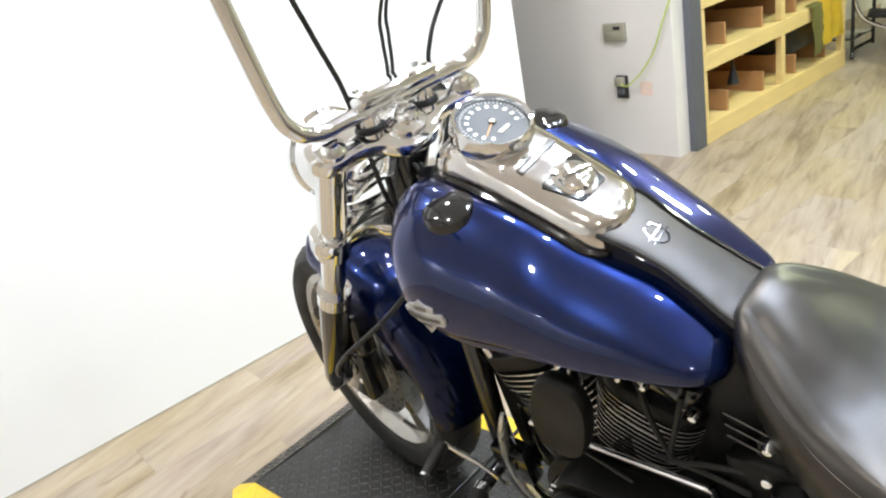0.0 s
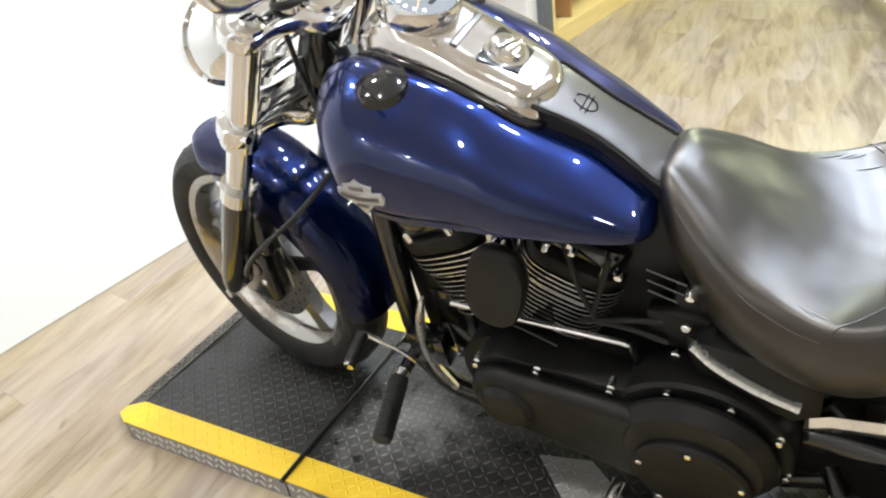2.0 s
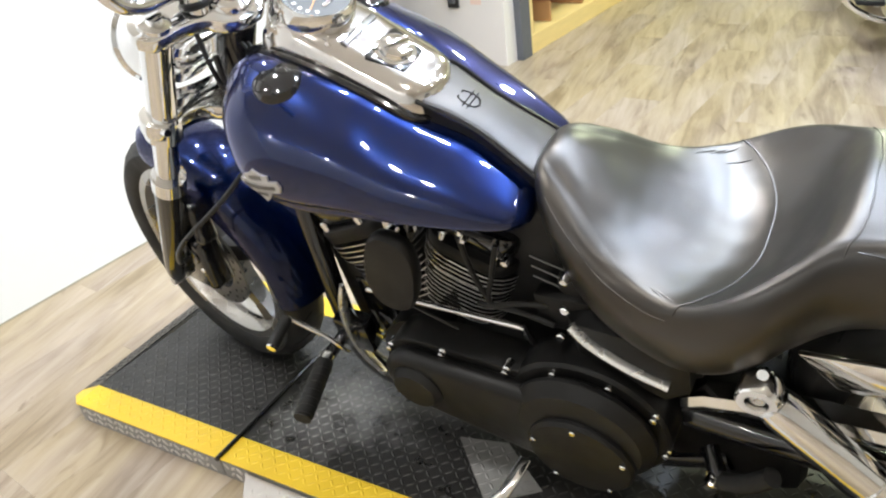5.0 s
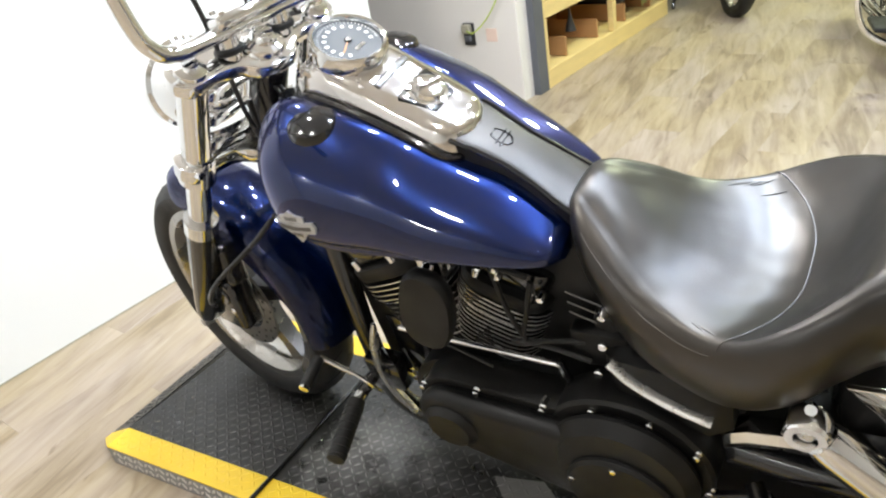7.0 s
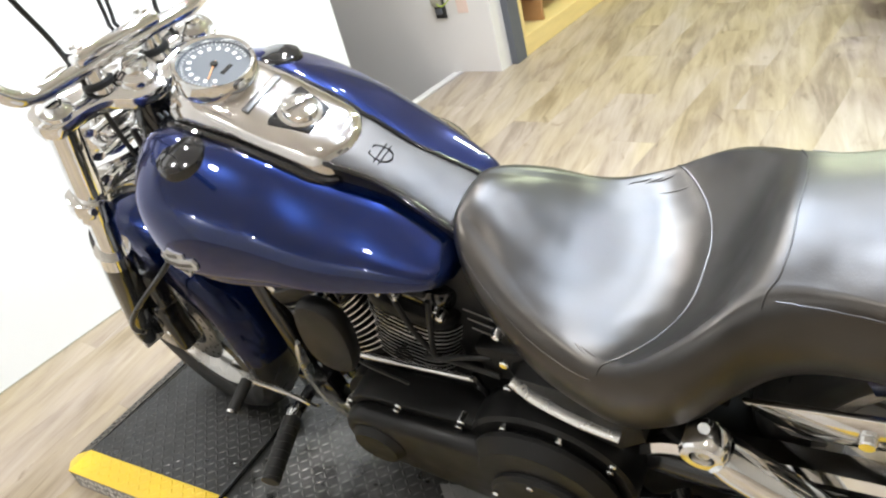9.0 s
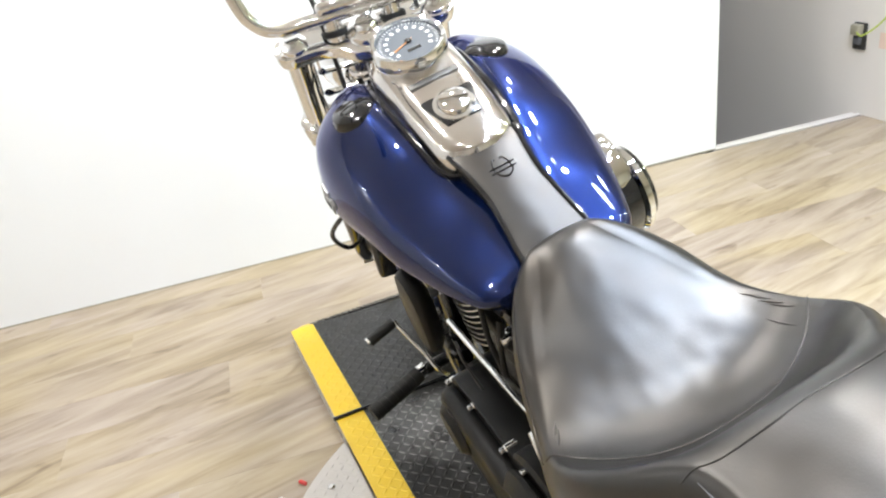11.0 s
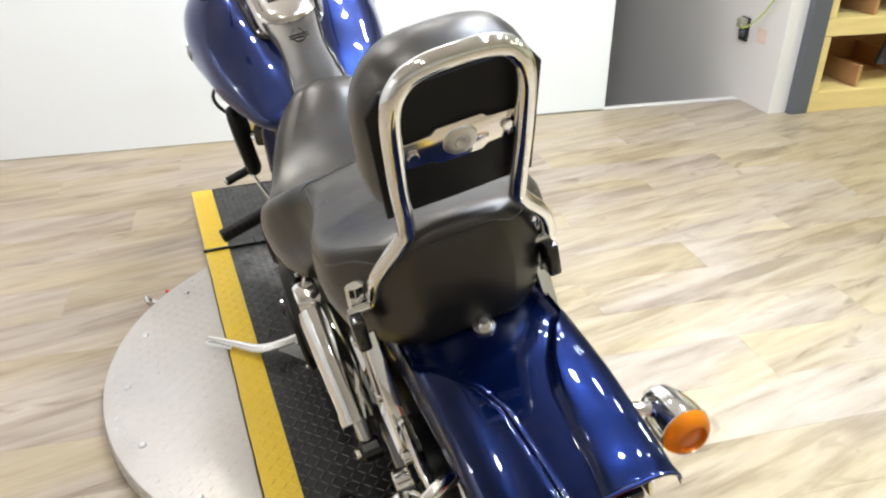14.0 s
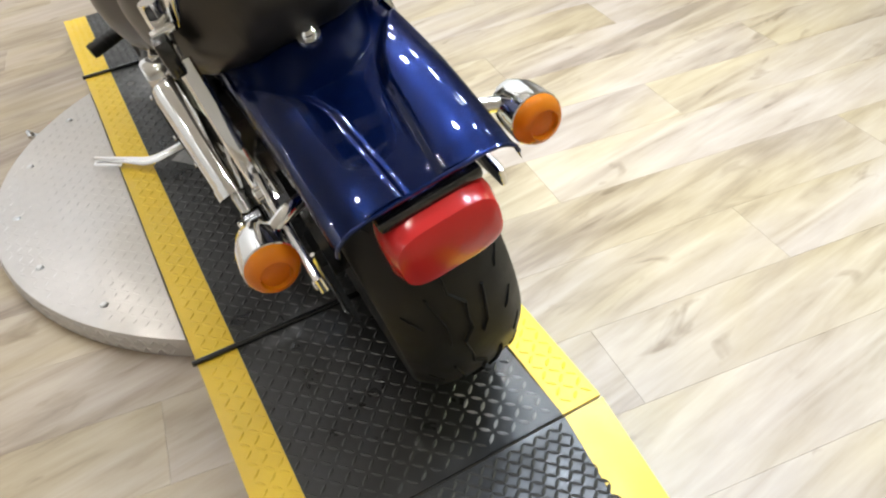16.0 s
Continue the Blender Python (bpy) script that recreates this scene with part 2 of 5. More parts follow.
def plate_material(name, worn, paint):
    """Black paint on tread plate, rubbed grey round the foot peg and in scattered scuffs."""
    m = bpy.data.materials.new(name)
    m.use_nodes = True
    nt = m.node_tree
    n = nt.nodes
    b = n["Principled BSDF"]
    geo, mp, far, rng = n.new("ShaderNodeNewGeometry"), n.new("ShaderNodeVectorMath"), n.new("ShaderNodeVectorMath"), n.new("ShaderNodeMapRange")
    mp.operation, far.operation = "SUBTRACT", "LENGTH"
    mp.inputs[1].default_value = (1.235, 0.19, 0.06)
    rng.inputs[1].default_value, rng.inputs[2].default_value, rng.inputs[3].default_value, rng.inputs[4].default_value = 0.06, 0.26, 0.30, 0.0
    big, mid, fine = (n.new("ShaderNodeTexNoise") for _ in range(3))
    for k, sc, d in ((big, 4.0, 6), (mid, 22, 5), (fine, 260, 3)):
        k.inputs["Scale"].default_value, k.inputs["Detail"].default_value = sc, d
        nt.links.new(geo.outputs["Position"], k.inputs["Vector"])
    add, add2 = n.new("ShaderNodeMath"), n.new("ShaderNodeMath")
    add.operation, add2.operation = "MULTIPLY_ADD", "MULTIPLY_ADD"
    add.inputs[1].default_value, add2.inputs[1].default_value = 0.75, 0.35
    ramp = n.new("ShaderNodeValToRGB")
    e = ramp.color_ramp.elements
    e[0].position, e[0].color = 0.65, (0, 0, 0, 1)
    e[1].position, e[1].color = 0.90, (1, 1, 1, 1)
    mix = n.new("ShaderNodeMix")
    mix.data_type = "RGBA"
    mix.inputs[6].default_value, mix.inputs[7].default_value = (*paint, 1), (*worn, 1)
    met, rr, bp = n.new("ShaderNodeMapRange"), n.new("ShaderNodeMapRange"), n.new("ShaderNodeBump")
    met.inputs[3].default_value, met.inputs[4].default_value = 0.0, 0.45
    rr.inputs[1].default_value, rr.inputs[2].default_value, rr.inputs[3].default_value, rr.inputs[4].default_value = 0.3, 0.7, 0.24, 0.50
    bp.inputs["Strength"].default_value, bp.inputs["Distance"].default_value = 0.15, 0.0008
    links(nt, (geo.outputs["Position"], mp.inputs[0]), (mp.outputs[0], far.inputs[0]), (far.outputs["Value"], rng.inputs[0]), (big.outputs[0], add.inputs[0]), (rng.outputs[0], add.inputs[2]),
          (mid.outputs[0], add2.inputs[0]), (add.outputs[0], add2.inputs[2]), (add2.outputs[0], ramp.inputs[0]), (ramp.outputs[0], mix.inputs[0]), (mix.outputs[2], b.inputs["Base Color"]),
          (ramp.outputs[0], met.inputs[0]), (met.outputs[0], b.inputs["Metallic"]), (mid.outputs[0], rr.inputs[0]), (rr.outputs[0], b.inputs["Roughness"]),
          (fine.outputs[0], bp.inputs["Height"]), (bp.outputs[0], b.inputs["Normal"]))
    return m


M["blackplate"] = plate_material("black_painted_plate", (0.20, 0.20, 0.205), (0.017, 0.0165, 0.016))
M["blacklug"] = plate_material("black_tread_lug", (0.34, 0.34, 0.34), (0.028, 0.027, 0.026))


# ---- shape helpers ----
def part(name, bm, mat, parent=None, label="", smooth=True, turn=None, kind=""):
    """Links a bmesh as one mesh object, under a thing or a part if given."""
    if turn is not None:
        bm.transform(turn)
    bmesh.ops.recalc_face_normals(bm, faces=bm.faces)
    me = bpy.data.meshes.new(name)
    bm.to_mesh(me)
    bm.free()
    me.materials.append(mat)
    if smooth:
        me.set_sharp_from_angle(angle=radians(38))
        me.polygons.foreach_set("use_smooth", [True] * len(me.polygons))
    ob = new(name, me)
    if parent:
        ob.parent = parent
    if label or kind:
        tagged(ob, label, kind=kind)
    return ob


def empty(name, m, label, category, group=""):
    ob = new(name)
    ob.empty_display_size = 0.1
    ob.matrix_world = m
    return tagged(ob, label, category, group)


def join(*bms):
    out = bmesh.new()
    for b in bms:
        me = bpy.data.meshes.new("tmp")
        b.to_mesh(me)
        b.free()
        out.from_mesh(me)
        bpy.data.meshes.remove(me)
    return out


def box(x0, x1, y0, y1, z0, z1, bevel=0.0, seg=2):
    bm = bmesh.new()
    v = [bm.verts.new(p) for p in ((x0, y0, z0), (x1, y0, z0), (x1, y1, z0), (x0, y1, z0), (x0, y0, z1), (x1, y0, z1), (x1, y1, z1), (x0, y1, z1))]
    for f in ((3, 2, 1, 0), (4, 5, 6, 7), (0, 1, 5, 4), (1, 2, 6, 5), (2, 3, 7, 6), (3, 0, 4, 7)):
        bm.faces.new([v[i] for i in f])
    if bevel:
        bmesh.ops.bevel(bm, geom=bm.edges[:], offset=bevel, segments=seg, profile=0.5, affect="EDGES")
    return bm


def spline(pts, n=8, closed=False):
    """Catmull-Rom through points of any dimension."""
    p = [np.array(q, float) for q in pts]
    out, k = [], len(p)
    for i in range(k if closed else k - 1):
        if closed:
            a, b, c, d = p[i - 1], p[i], p[(i + 1) % k], p[(i + 2) % k]
        else:
            b, c = p[i], p[i + 1]
            a = p[i - 1] if i else 2 * b - c
            d = p[i + 2] if i + 2 < k else 2 * c - b
        for j in range(n):
            u = j / n
            out.append(0.5 * (2 * b + (c - a) * u + (2 * a - 5 * b + 4 * c - d) * u * u + (3 * b - a - 3 * c + d) * u ** 3))
    if not closed:
        out.append(p[-1])
    return out


def loft(rings, caps=True, closed=True):
    bm = bmesh.new()
    vs = [[bm.verts.new(tuple(q)) for q in r] for r in rings]
    k = len(vs[0])
    for a, b in zip(vs, vs[1:]):
        for i in range(k if closed else k - 1):
            j = (i + 1) % k
            bm.faces.new((a[i], a[j], b[j], b[i]))
    if caps and closed:
        bm.faces.new(list(reversed(vs[0])))
        bm.faces.new(vs[-1])
    return bm


def tube(pts, r, seg=10, n=6, flat=1.0, up=(0, 0, 1)):
    """A round (or flattened) bar along a smooth line; r is a number or one per point."""
    rs = r if isinstance(r, (list, tuple)) else [r] * len(pts)
    line = spline([(*p, q) for p, q in zip(pts, rs)], n) if n > 1 else [np.array((*p, q), float) for p, q in zip(pts, rs)]
    rings, last = [], None
    for i, p in enumerate(line):
        a, b = line[max(i - 1, 0)][:3], line[min(i + 1, len(line) - 1)][:3]
        d = Vector(b - a).normalized()
        if last is None:
            side = d.cross(Vector(up))
            if side.length < 0.05:
                side = d.cross(Vector((1, 0, 0)))
        else:
            side = last - d * last.dot(d)
        side.normalize()
        last = side
        nor = side.cross(d)
        c = Vector(p[:3])
        rings.append([c + side * (p[3] * math.cos(t)) + nor * (p[3] * flat * math.sin(t)) for t in (2 * math.pi * j / seg for j in range(seg))])
    return loft(rings)


def lathe(profile, origin=(0, 0, 0), axis="y", seg=40, closed=False):
    """Turns (radius, along) points round an axis through origin."""
    rings = []
    for j in range(seg):
        t = 2 * math.pi * j / seg
        c, s = math.cos(t), math.sin(t)
        ring = []
        for r, h in profile:
            p = {"y": (r * c, h, r * s), "z": (r * c, r * s, h), "x": (h, r * c, r * s)}[axis]
            ring.append(tuple(np.array(origin) + p))
        rings.append(ring)
    bm = bmesh.new()
    vs = [[bm.verts.new(q) for q in r] for r in rings]
    k = len(profile)
    for j in range(seg):
        a, b = vs[j], vs[(j + 1) % seg]
        for i in range(k if closed else k - 1):
            i2 = (i + 1) % k
            bm.faces.new((a[i], a[i2], b[i2], b[i]))
    bmesh.ops.remove_doubles(bm, verts=bm.verts, dist=1e-6)
    return bm


def disc(r, h0, h1, origin, axis="y", seg=32, bevel=0.0):
    b = bevel
    prof = [(0, h0), (r - b, h0), (r, h0 + b), (r, h1 - b), (r - b, h1), (0, h1)] if b else [(0, h0), (r, h0), (r, h1), (0, h1)]
    return lathe(prof, origin, axis, seg)


def plate(outline, a, b, axis="y", bevel=0.0, seg=2):
    """An outline of 2D points pushed from a to b along an axis ('y': points are x, z; 'z': x, y; 'x': y, z)."""
    put = {"y": lambda p, h: (p[0], h, p[1]), "z": lambda p, h: (p[0], p[1], h), "x": lambda p, h: (h, p[0], p[1])}[axis]
    bm = loft([[put(p, a) for p in outline], [put(p, b) for p in outline]])
    if bevel:
        bmesh.ops.recalc_face_normals(bm, faces=bm.faces)
        rim = [e for e in bm.edges if len(e.link_faces) == 2 and any(len(f.verts) > 4 for f in e.link_faces)]
        bmesh.ops.bevel(bm, geom=rim, offset=bevel, segments=seg, profile=0.5, affect="EDGES")
    return bm


def at(loc, x_to=None, rot=None):
    return Matrix.Translation(loc) @ (Euler([radians(a) for a in rot]).to_matrix().to_4x4() if rot else Matrix.Identity(4))


# ---- setting ----
ROOM = pose(0, 0, 0, 0, 0, -7.6)          # the walls and the floor boards run 7.6 degrees off the platform
WX = 2.612                                # face of the white wall, along the room's x


def structure(name, bm, mat, label, category="", smooth=False):
    ob = part(name, bm, mat, None, smooth=smooth, turn=ROOM)
    return tagged(ob, label, category or name.split("_")[0], kind="structure")


WALLM = at((2.60, 0, 0)) @ pose(0, 0, 0, 0, 0, -6.6)
wf = part("wall_front", box(0, 0.12, -1.72, 4.3, 0, CEIL, 0.004), M["wall"], smooth=False, turn=WALLM)
tagged(wf, "plain bright white painted wall behind the motorcycle", "wall", kind="structure")
structure("wall_left", box(-5.2, WX + 0.12, 4.6, 4.72, 0, CEIL), M["wall"], "plain white painted wall beside the turntable")
structure("wall_rear", box(-5.32, -5.2, -7.6, 4.72, 0, CEIL), M["greywall"], "plain warm white painted wall at the back of the room")
structure("wall_far", box(-5.2, 6.2, -7.72, -7.6, 0, CEIL), M["greywall"], "plain warm white painted wall beyond the parked motorcycles")
structure("wall_side", box(2.33, 6.1, -2.28, -2.16, -1.0, CEIL, 0.004), M["greywall"], "warm white wall beside the passage opening, with socket and keypad")
structure("wall_counter", box(2.9, 3.02, -7.6, -2.28, 0, CEIL), M["greywall"], "plain warm white wall behind the pine shelving")
structure("wall_passage_left", box(WX + 0.12, 6.1, -1.36, -1.24, -1.0, CEIL), M["greywall"], "plain wall inside the passage")
structure("wall_passage_end", box(6.1, 6.22, -2.28, -1.24, -1.0, CEIL), M["greywall"], "plain wall at the end of the dark passage")
structure("passage_floor", box(2.66, 6.1, -2.16, -1.36, -1.06, -1.0), M["greywall"], "lower floor of the dark passage", "floor")
structure("passage_step", box(2.60, 2.66, -2.16, -1.36, -1.0, -0.004), M["greywall"], "riser below the floor edge at the passage", "step")
structure("trim", box(2.592, 2.608, -2.155, -1.365, -0.002, 0.006, 0.002), M["greywall"], "narrow white threshold strip along the passage opening")
structure("ceiling", box(-5.2, 6.2, -7.6, 4.6, CEIL, CEIL + 0.1), M["ceiling"], "plain warm white painted ceiling")
structure("passage_ceiling", box(WX + 0.12, 6.1, -2.16, -1.36, 2.2, 2.26), M["greywall"], "plain low ceiling of the passage", "ceiling")
bb = part("baseboard", box(-0.004, 0, -1.715, 4.3, 0, 0.004), M["plastic"], smooth=False, turn=WALLM)
tagged(bb, "thin grey joint strip between white wall and floor", "baseboard", kind="structure")


def ceiling_lights():
    for lx, ly, big in [(a, b, 0.05) for a, b, c in LAMPS + COOL] + [(a, b, 0.18) for a, b, c in SHOW]:
        root = empty("ceiling_light", at((lx, ly, CEIL)), "round white downlight in the ceiling", "ceiling light", "ceiling lights")
        part("housing", lathe([(big + 0.02, 0), (big + 0.025, -0.02), (big + 0.02, -0.05), (big, -0.055), (big - 0.004, -0.03), (0, -0.03)], seg=28, axis="z"),
             M["lampwhite"], root)


ceiling_lights()

# shelving unit with its end panel, rails, posts and boards
unit = empty("shelving_unit", ROOM @ at((2.30, -2.36, 0)), "open pine shelving unit with a blue-grey end panel and black top", "shelf")
U = ROOM @ at((2.30, -2.36, 0))
SL = 1.72
part("end_panel", box(-0.01, 0.56, 0.0, 0.10, 0, 0.80, 0.003), M["bluegrey"], unit, "blue-grey laminate end panel", smooth=False)
part("top", box(-0.02, 0.56, -SL, 0.10, 0.803, 0.835, 0.004), M["black"], unit, "black worktop", smooth=False)
for z0, z1 in ((0.0, 0.105), (0.385, 0.47), (0.70, 0.80)):
    part("rail", box(0.0, 0.035, -SL, -0.002, z0, z1, 0.003), M["pine"], unit, smooth=False)
for y0 in (-0.05, -0.90, -SL + 0.005):
    for z0, z1 in ((0.107, 0.383), (0.472, 0.698)):
        part("post", box(0.002, 0.04, y0, y0 + 0.045, z0, z1, 0.003), M["pine"], unit, smooth=False)
for z in (0.085, 0.45):
    part("shelf_board", box(0.037, 0.55, -SL + 0.002, -0.003, z, z + 0.018), M["pine"], unit, smooth=False)
    for k in range(4):
        y = -0.30 - k * 0.40
        part("divider", box(0.042, 0.545, y - 0.02, y, z + 0.020, z + 0.13, 0.002), M["pinedark"], unit, smooth=False)
        part("base_slat", box(0.30, 0.545, y + 0.03, y + 0.25, z + 0.0185, z + 0.030, 0.002), M["pinedark"], unit, smooth=False)
part("back_board", box(0.552, 0.575, -SL, 0, 0.0, 0.80), M["pinedark"], unit, smooth=False)

bin_ob = part("storage_bin", join(box(0.08, 0.40, -0.2, 0.2, 0, 0.23, 0.015), box(0.07, 0.41, -0.21, 0.21, 0.20, 0.235, 0.008)), M["socket"])
bin_ob.matrix_world = U @ at((0, -1.33, 0.21))
tagged(bin_ob, "black plastic storage bin on the lower shelf board", "bin")
cone = part("funnel", lathe([(0.0, 0.0), (0.035, 0.0), (0.03, 0.02), (0.008, 0.10), (0.006, 0.13), (0, 0.13)], axis="z", seg=18), M["socket"])
cone.matrix_world = U @ at((0.1, -0.48, 0.206))
tagged(cone, "small black plastic funnel standing in the shelving", "funnel")


def spray_can(y, x, mat, label):
    can = empty("spray_can", U @ at((x, y, 0.8355)), label, "can", "cans on the worktop")
    part("body", lathe([(0, 0), (.028, 0), (.030, .003), (.030, .150), (.027, .160), (.016, .170), (0, .170)], axis="z", seg=24), mat, can)
    part("cap", lathe([(.017, .168), (.019, .172), (.018, .205), (.014, .210), (0, .210)], axis="z", seg=20), M["socket"], can, "black plastic cap")


spray_can(-0.20, 0.14, M["redplastic"], "red spray can with black cap on the black worktop")
spray_can(-0.30, 0.22, M["lampwhite"], "white spray can with black cap on the black worktop")
tray = part("tool_tray", join(box(-.13, .13, -.09, .09, 0, .012, .004), box(-.13, .13, -.09, -.082, .010, .05, .002), box(-.13, .13, .082, .09, .010, .05, .002), box(-.13, -.122, -.082, .082, .010, .05, .002), box(.122, .13, -.082, .082, .010, .05, .002)), M["socket"])
tray.matrix_world = U @ at((0.20, -0.02, 0.8355)) @ pose(0, 0, 0, 0, 0, 12)
tagged(tray, "shallow black plastic tool tray on the black worktop", "tray")
coil = part("cable_coil", tube([(.05 * math.cos(a) * (1 + .15 * math.sin(3 * a)), .045 * math.sin(a), .006 + .004 * (k % 3)) for k, a in enumerate(np.linspace(0, 12.2, 34).tolist())], .0045, 8, 4), M["cable"])
coil.matrix_world = U @ at((0.09, -0.10, 0.8355))
tagged(coil, "loose coil of black cable on the black worktop", "cable")


def cloth(name, y0, y1, zb, mat, label, seed):
    rnd = random.Random(seed)
    rows = []
    for i in range(13):
        u = i / 12
        ring = []
        for j in range(15):
            v = j / 14
            wave = 0.010 * math.sin(v * 13 + seed) * min(1, u * 2) + 0.006 * rnd.uniform(-1, 1)
            if u < 0.15:
                p = (0.03 - 0.2 * u * 0.4, y0 + (y1 - y0) * v, 0.482)
            else:
                w = (u - 0.15) / 0.85
                p = (-0.012 - wave - 0.012 * w, y0 + (y1 - y0) * v + 0.03 * w * math.sin(seed + v * 3), 0.478 - (0.478 - zb) * w - 0.03 * v * w)
            ring.append(p)
        rows.append(ring)
    bm = loft(rows, caps=False, closed=False)
    bmesh.ops.solidify(bm, geom=bm.faces[:], thickness=0.004)
    ob = part(name, bm, mat)
    ob.matrix_world = U
    return tagged(ob, label, "cloth")


cloth("cloth", -1.34, -1.19, 0.20, M["clotho"], "crumpled olive green cloth hung over the pine rail", 2)
cloth("cloth", -1.62, -1.36, 0.24, M["clothy"], "bright yellow cloth hung over the pine rail", 5)

cart = empty("cart", U @ at((0.02, -2.05, 0)), "black steel tube cart standing past the shelving", "cart")
for x in (0, 0.35):
    part("side_frame", tube([(x, -0.17, 0.03), (x, -0.17, 0.85), (x, -0.15, 0.9), (x, 0.15, 0.9), (x, 0.17, 0.85), (x, 0.17, 0.03), (x, 0.15, 0.06), (x, -0.15, 0.06), (x, -0.17, 0.1)], 0.012, 8, 4), M["black"], cart)
for z in (0.12, 0.5):
    part("shelf", box(0, 0.35, -0.165, 0.165, z, z + 0.012, 0.003), M["black"], cart)

# keypad, socket, patch and cord on the side wall (its face looks along +y of the room)
SW = -2.16
pad = empty("wall_control", ROOM @ at((2.66, SW, 0.655)), "grey-beige plastic control box with a dark display on the wall", "wall control")
part("body", box(-0.066, 0.066, 0, 0.022, -0.046, 0.044, 0.004), M["plastic"], pad)
part("display", box(-0.042, 0.0, 0.0225, 0.024, 0.012, 0.028), M["socket"], pad)
part("cover", box(-0.03, 0.05, 0.0225, 0.026, -0.03, 0.006, 0.002), M["plastic"], pad)
sock = empty("wall_socket", ROOM @ at((2.645, SW, 0.375)), "black wall socket with a plugged-in green cord", "socket")
part("face", box(-0.036, 0.036, 0, 0.012, -0.070, 0.052, 0.004), M["socket"], sock)
part("plug", box(-0.026, 0.026, 0.0125, 0.045, 0.0, 0.048, 0.006), M["plastic"], sock)
part("lower_plug", box(-0.02, 0.02, 0.0125, 0.03, -0.045, -0.012, 0.005), M["bluegrey"], sock, "grey adapter with a red light")
patch = part("wall_patch", box(-0.035, 0.035, 0.001, 0.003, -0.035, 0.035), M["pinkpatch"])
patch.matrix_world = ROOM @ at((2.50, SW, 0.36))
tagged(patch, "pale pink square of filler on the wall", "patch", kind="structure")
cord = part("extension_cord", tube([(2.645, SW + 0.035, 0.395), (2.58, SW + 0.06, 0.385), (2.50, SW + 0.04, 0.45), (2.42, SW + 0.03, 0.56), (2.36, SW + 0.03, 0.70), (2.31, SW + 0.0, 0.84), (2.34, SW - 0.06, 0.849), (2.42, SW - 0.16, 0.842)], 0.0045, 8, 8), M["cord"], turn=ROOM)
tagged(cord, "thin yellow-green extension cord from socket to worktop", "cord")

# turntable and platform
TT = (0.785, 0.015)
ttab = empty("turntable", at((*TT, 0)), "half-round bare aluminium tread-plate step beside the platform", "turntable")
ARC = [(0.694 * math.cos(t), 0.694 * math.sin(t)) for t in np.linspace(math.asin(0.392 / 0.694), math.pi - math.asin(0.392 / 0.694), 72)]
part("plate", plate([(float(a), float(b)) for a, b in ARC], 0.001, 0.05, "z", 0.004), M["bareplate"], ttab)
for k in range(18):
    if math.sin(2 * math.pi * (k + 0.35) / 18) < 0.66:
        continue
    a = 2 * math.pi * (k + 0.35) / 18
    part("bolt", lathe([(0, 0.0546), (0.006, 0.054), (0.009, 0.051), (0.009, 0.0495)], (0.64 * math.cos(a), 0.64 * math.sin(a), 0), "z", 10), M["steel"], ttab)
latch_ob = part("turntable_latch", join(box(-0.02, 0.02, -0.008, 0.008, 0.0, 0.02, 0.003), tube([(0.01, 0, 0.02), (0.015, 0.01, 0.035), (-0.005, 0.03, 0.03)], 0.005, 8, 4)), M["steel"])
latch_ob.matrix_world = pose(1.262, 0.578, 0.0, 0, 0, 48)
tagged(latch_ob, "small steel latch at the rim of the turntable", "latch")
tag_ob = part("red_tag", box(-0.011, 0.011, -0.004, 0.004, 0.0, 0.009, 0.002), M["redplastic"])
tag_ob.matrix_world = pose(1.325, 0.535, 0.0, 0, 0, 35)
tagged(tag_ob, "small red plastic tab at the rim of the turntable", "tab")

PZ = 0.06


def right_edge(x):
    return -0.145 - 0.03125 * (x + 0.3)


platform = empty("motorcycle_platform", at((0, 0, 0)), "black tread-plate platform with worn yellow edges on the turntable", "platform")
CUTS = [(1.439, 1.940), (0.136, 1.434), (-0.298, 0.131)]


def slab(x0, x1, yl, yr0, yr1, z0, z1, skew=0.0):
    return loft([[(x0, yl, z0), (x1, yl, z0), (x1 - skew, yr1, z0), (x0, yr0, z0)], [(x0, yl, z1), (x1, yl, z1), (x1 - skew, yr1, z1), (x0, yr0, z1)]])


for i, (x0, x1) in enumerate(CUTS):
    sk = 0.03 if i == 0 else 0.0
    zlo = 0.001
    part("side_skirt", slab(x0, x1, 0.403, right_edge(x0) + 0.002, right_edge(x1) + 0.002, zlo, PZ - 0.0045, sk), M["wornplate"], platform, "bare aluminium tread-plate edge", smooth=False)
    part("deck", slab(x0, x1, 0.332, right_edge(x0) + 0.073, right_edge(x1) + 0.073, PZ - 0.004, PZ, sk), M["blackplate"], platform, smooth=False)
    part("yellow_edge", slab(x0, x1, 0.405, 0.3325, 0.3325, PZ - 0.004, PZ, 0), M["yellow"], platform, "worn yellow painted edge", smooth=False)
    part("yellow_edge", slab(x0, x1 - sk, right_edge(x0) + 0.0725, right_edge(x0), right_edge(x1), PZ - 0.004, PZ, 0), M["yellow"], platform, "worn yellow painted edge", smooth=False)
for hx, y0, y1 in ((1.4365, 0.412, right_edge(1.4365) - 0.004), (0.1335, 0.412, right_edge(0.1335) - 0.004)):
    part("hinge_rod", tube([(hx, y0, PZ + 0.003), (hx, (y0 + y1) / 2, PZ + 0.003), (hx - 0.004, y1, PZ + 0.003)], 0.0058, 10, 1), M["black"], platform, "black hinge rod across the platform")
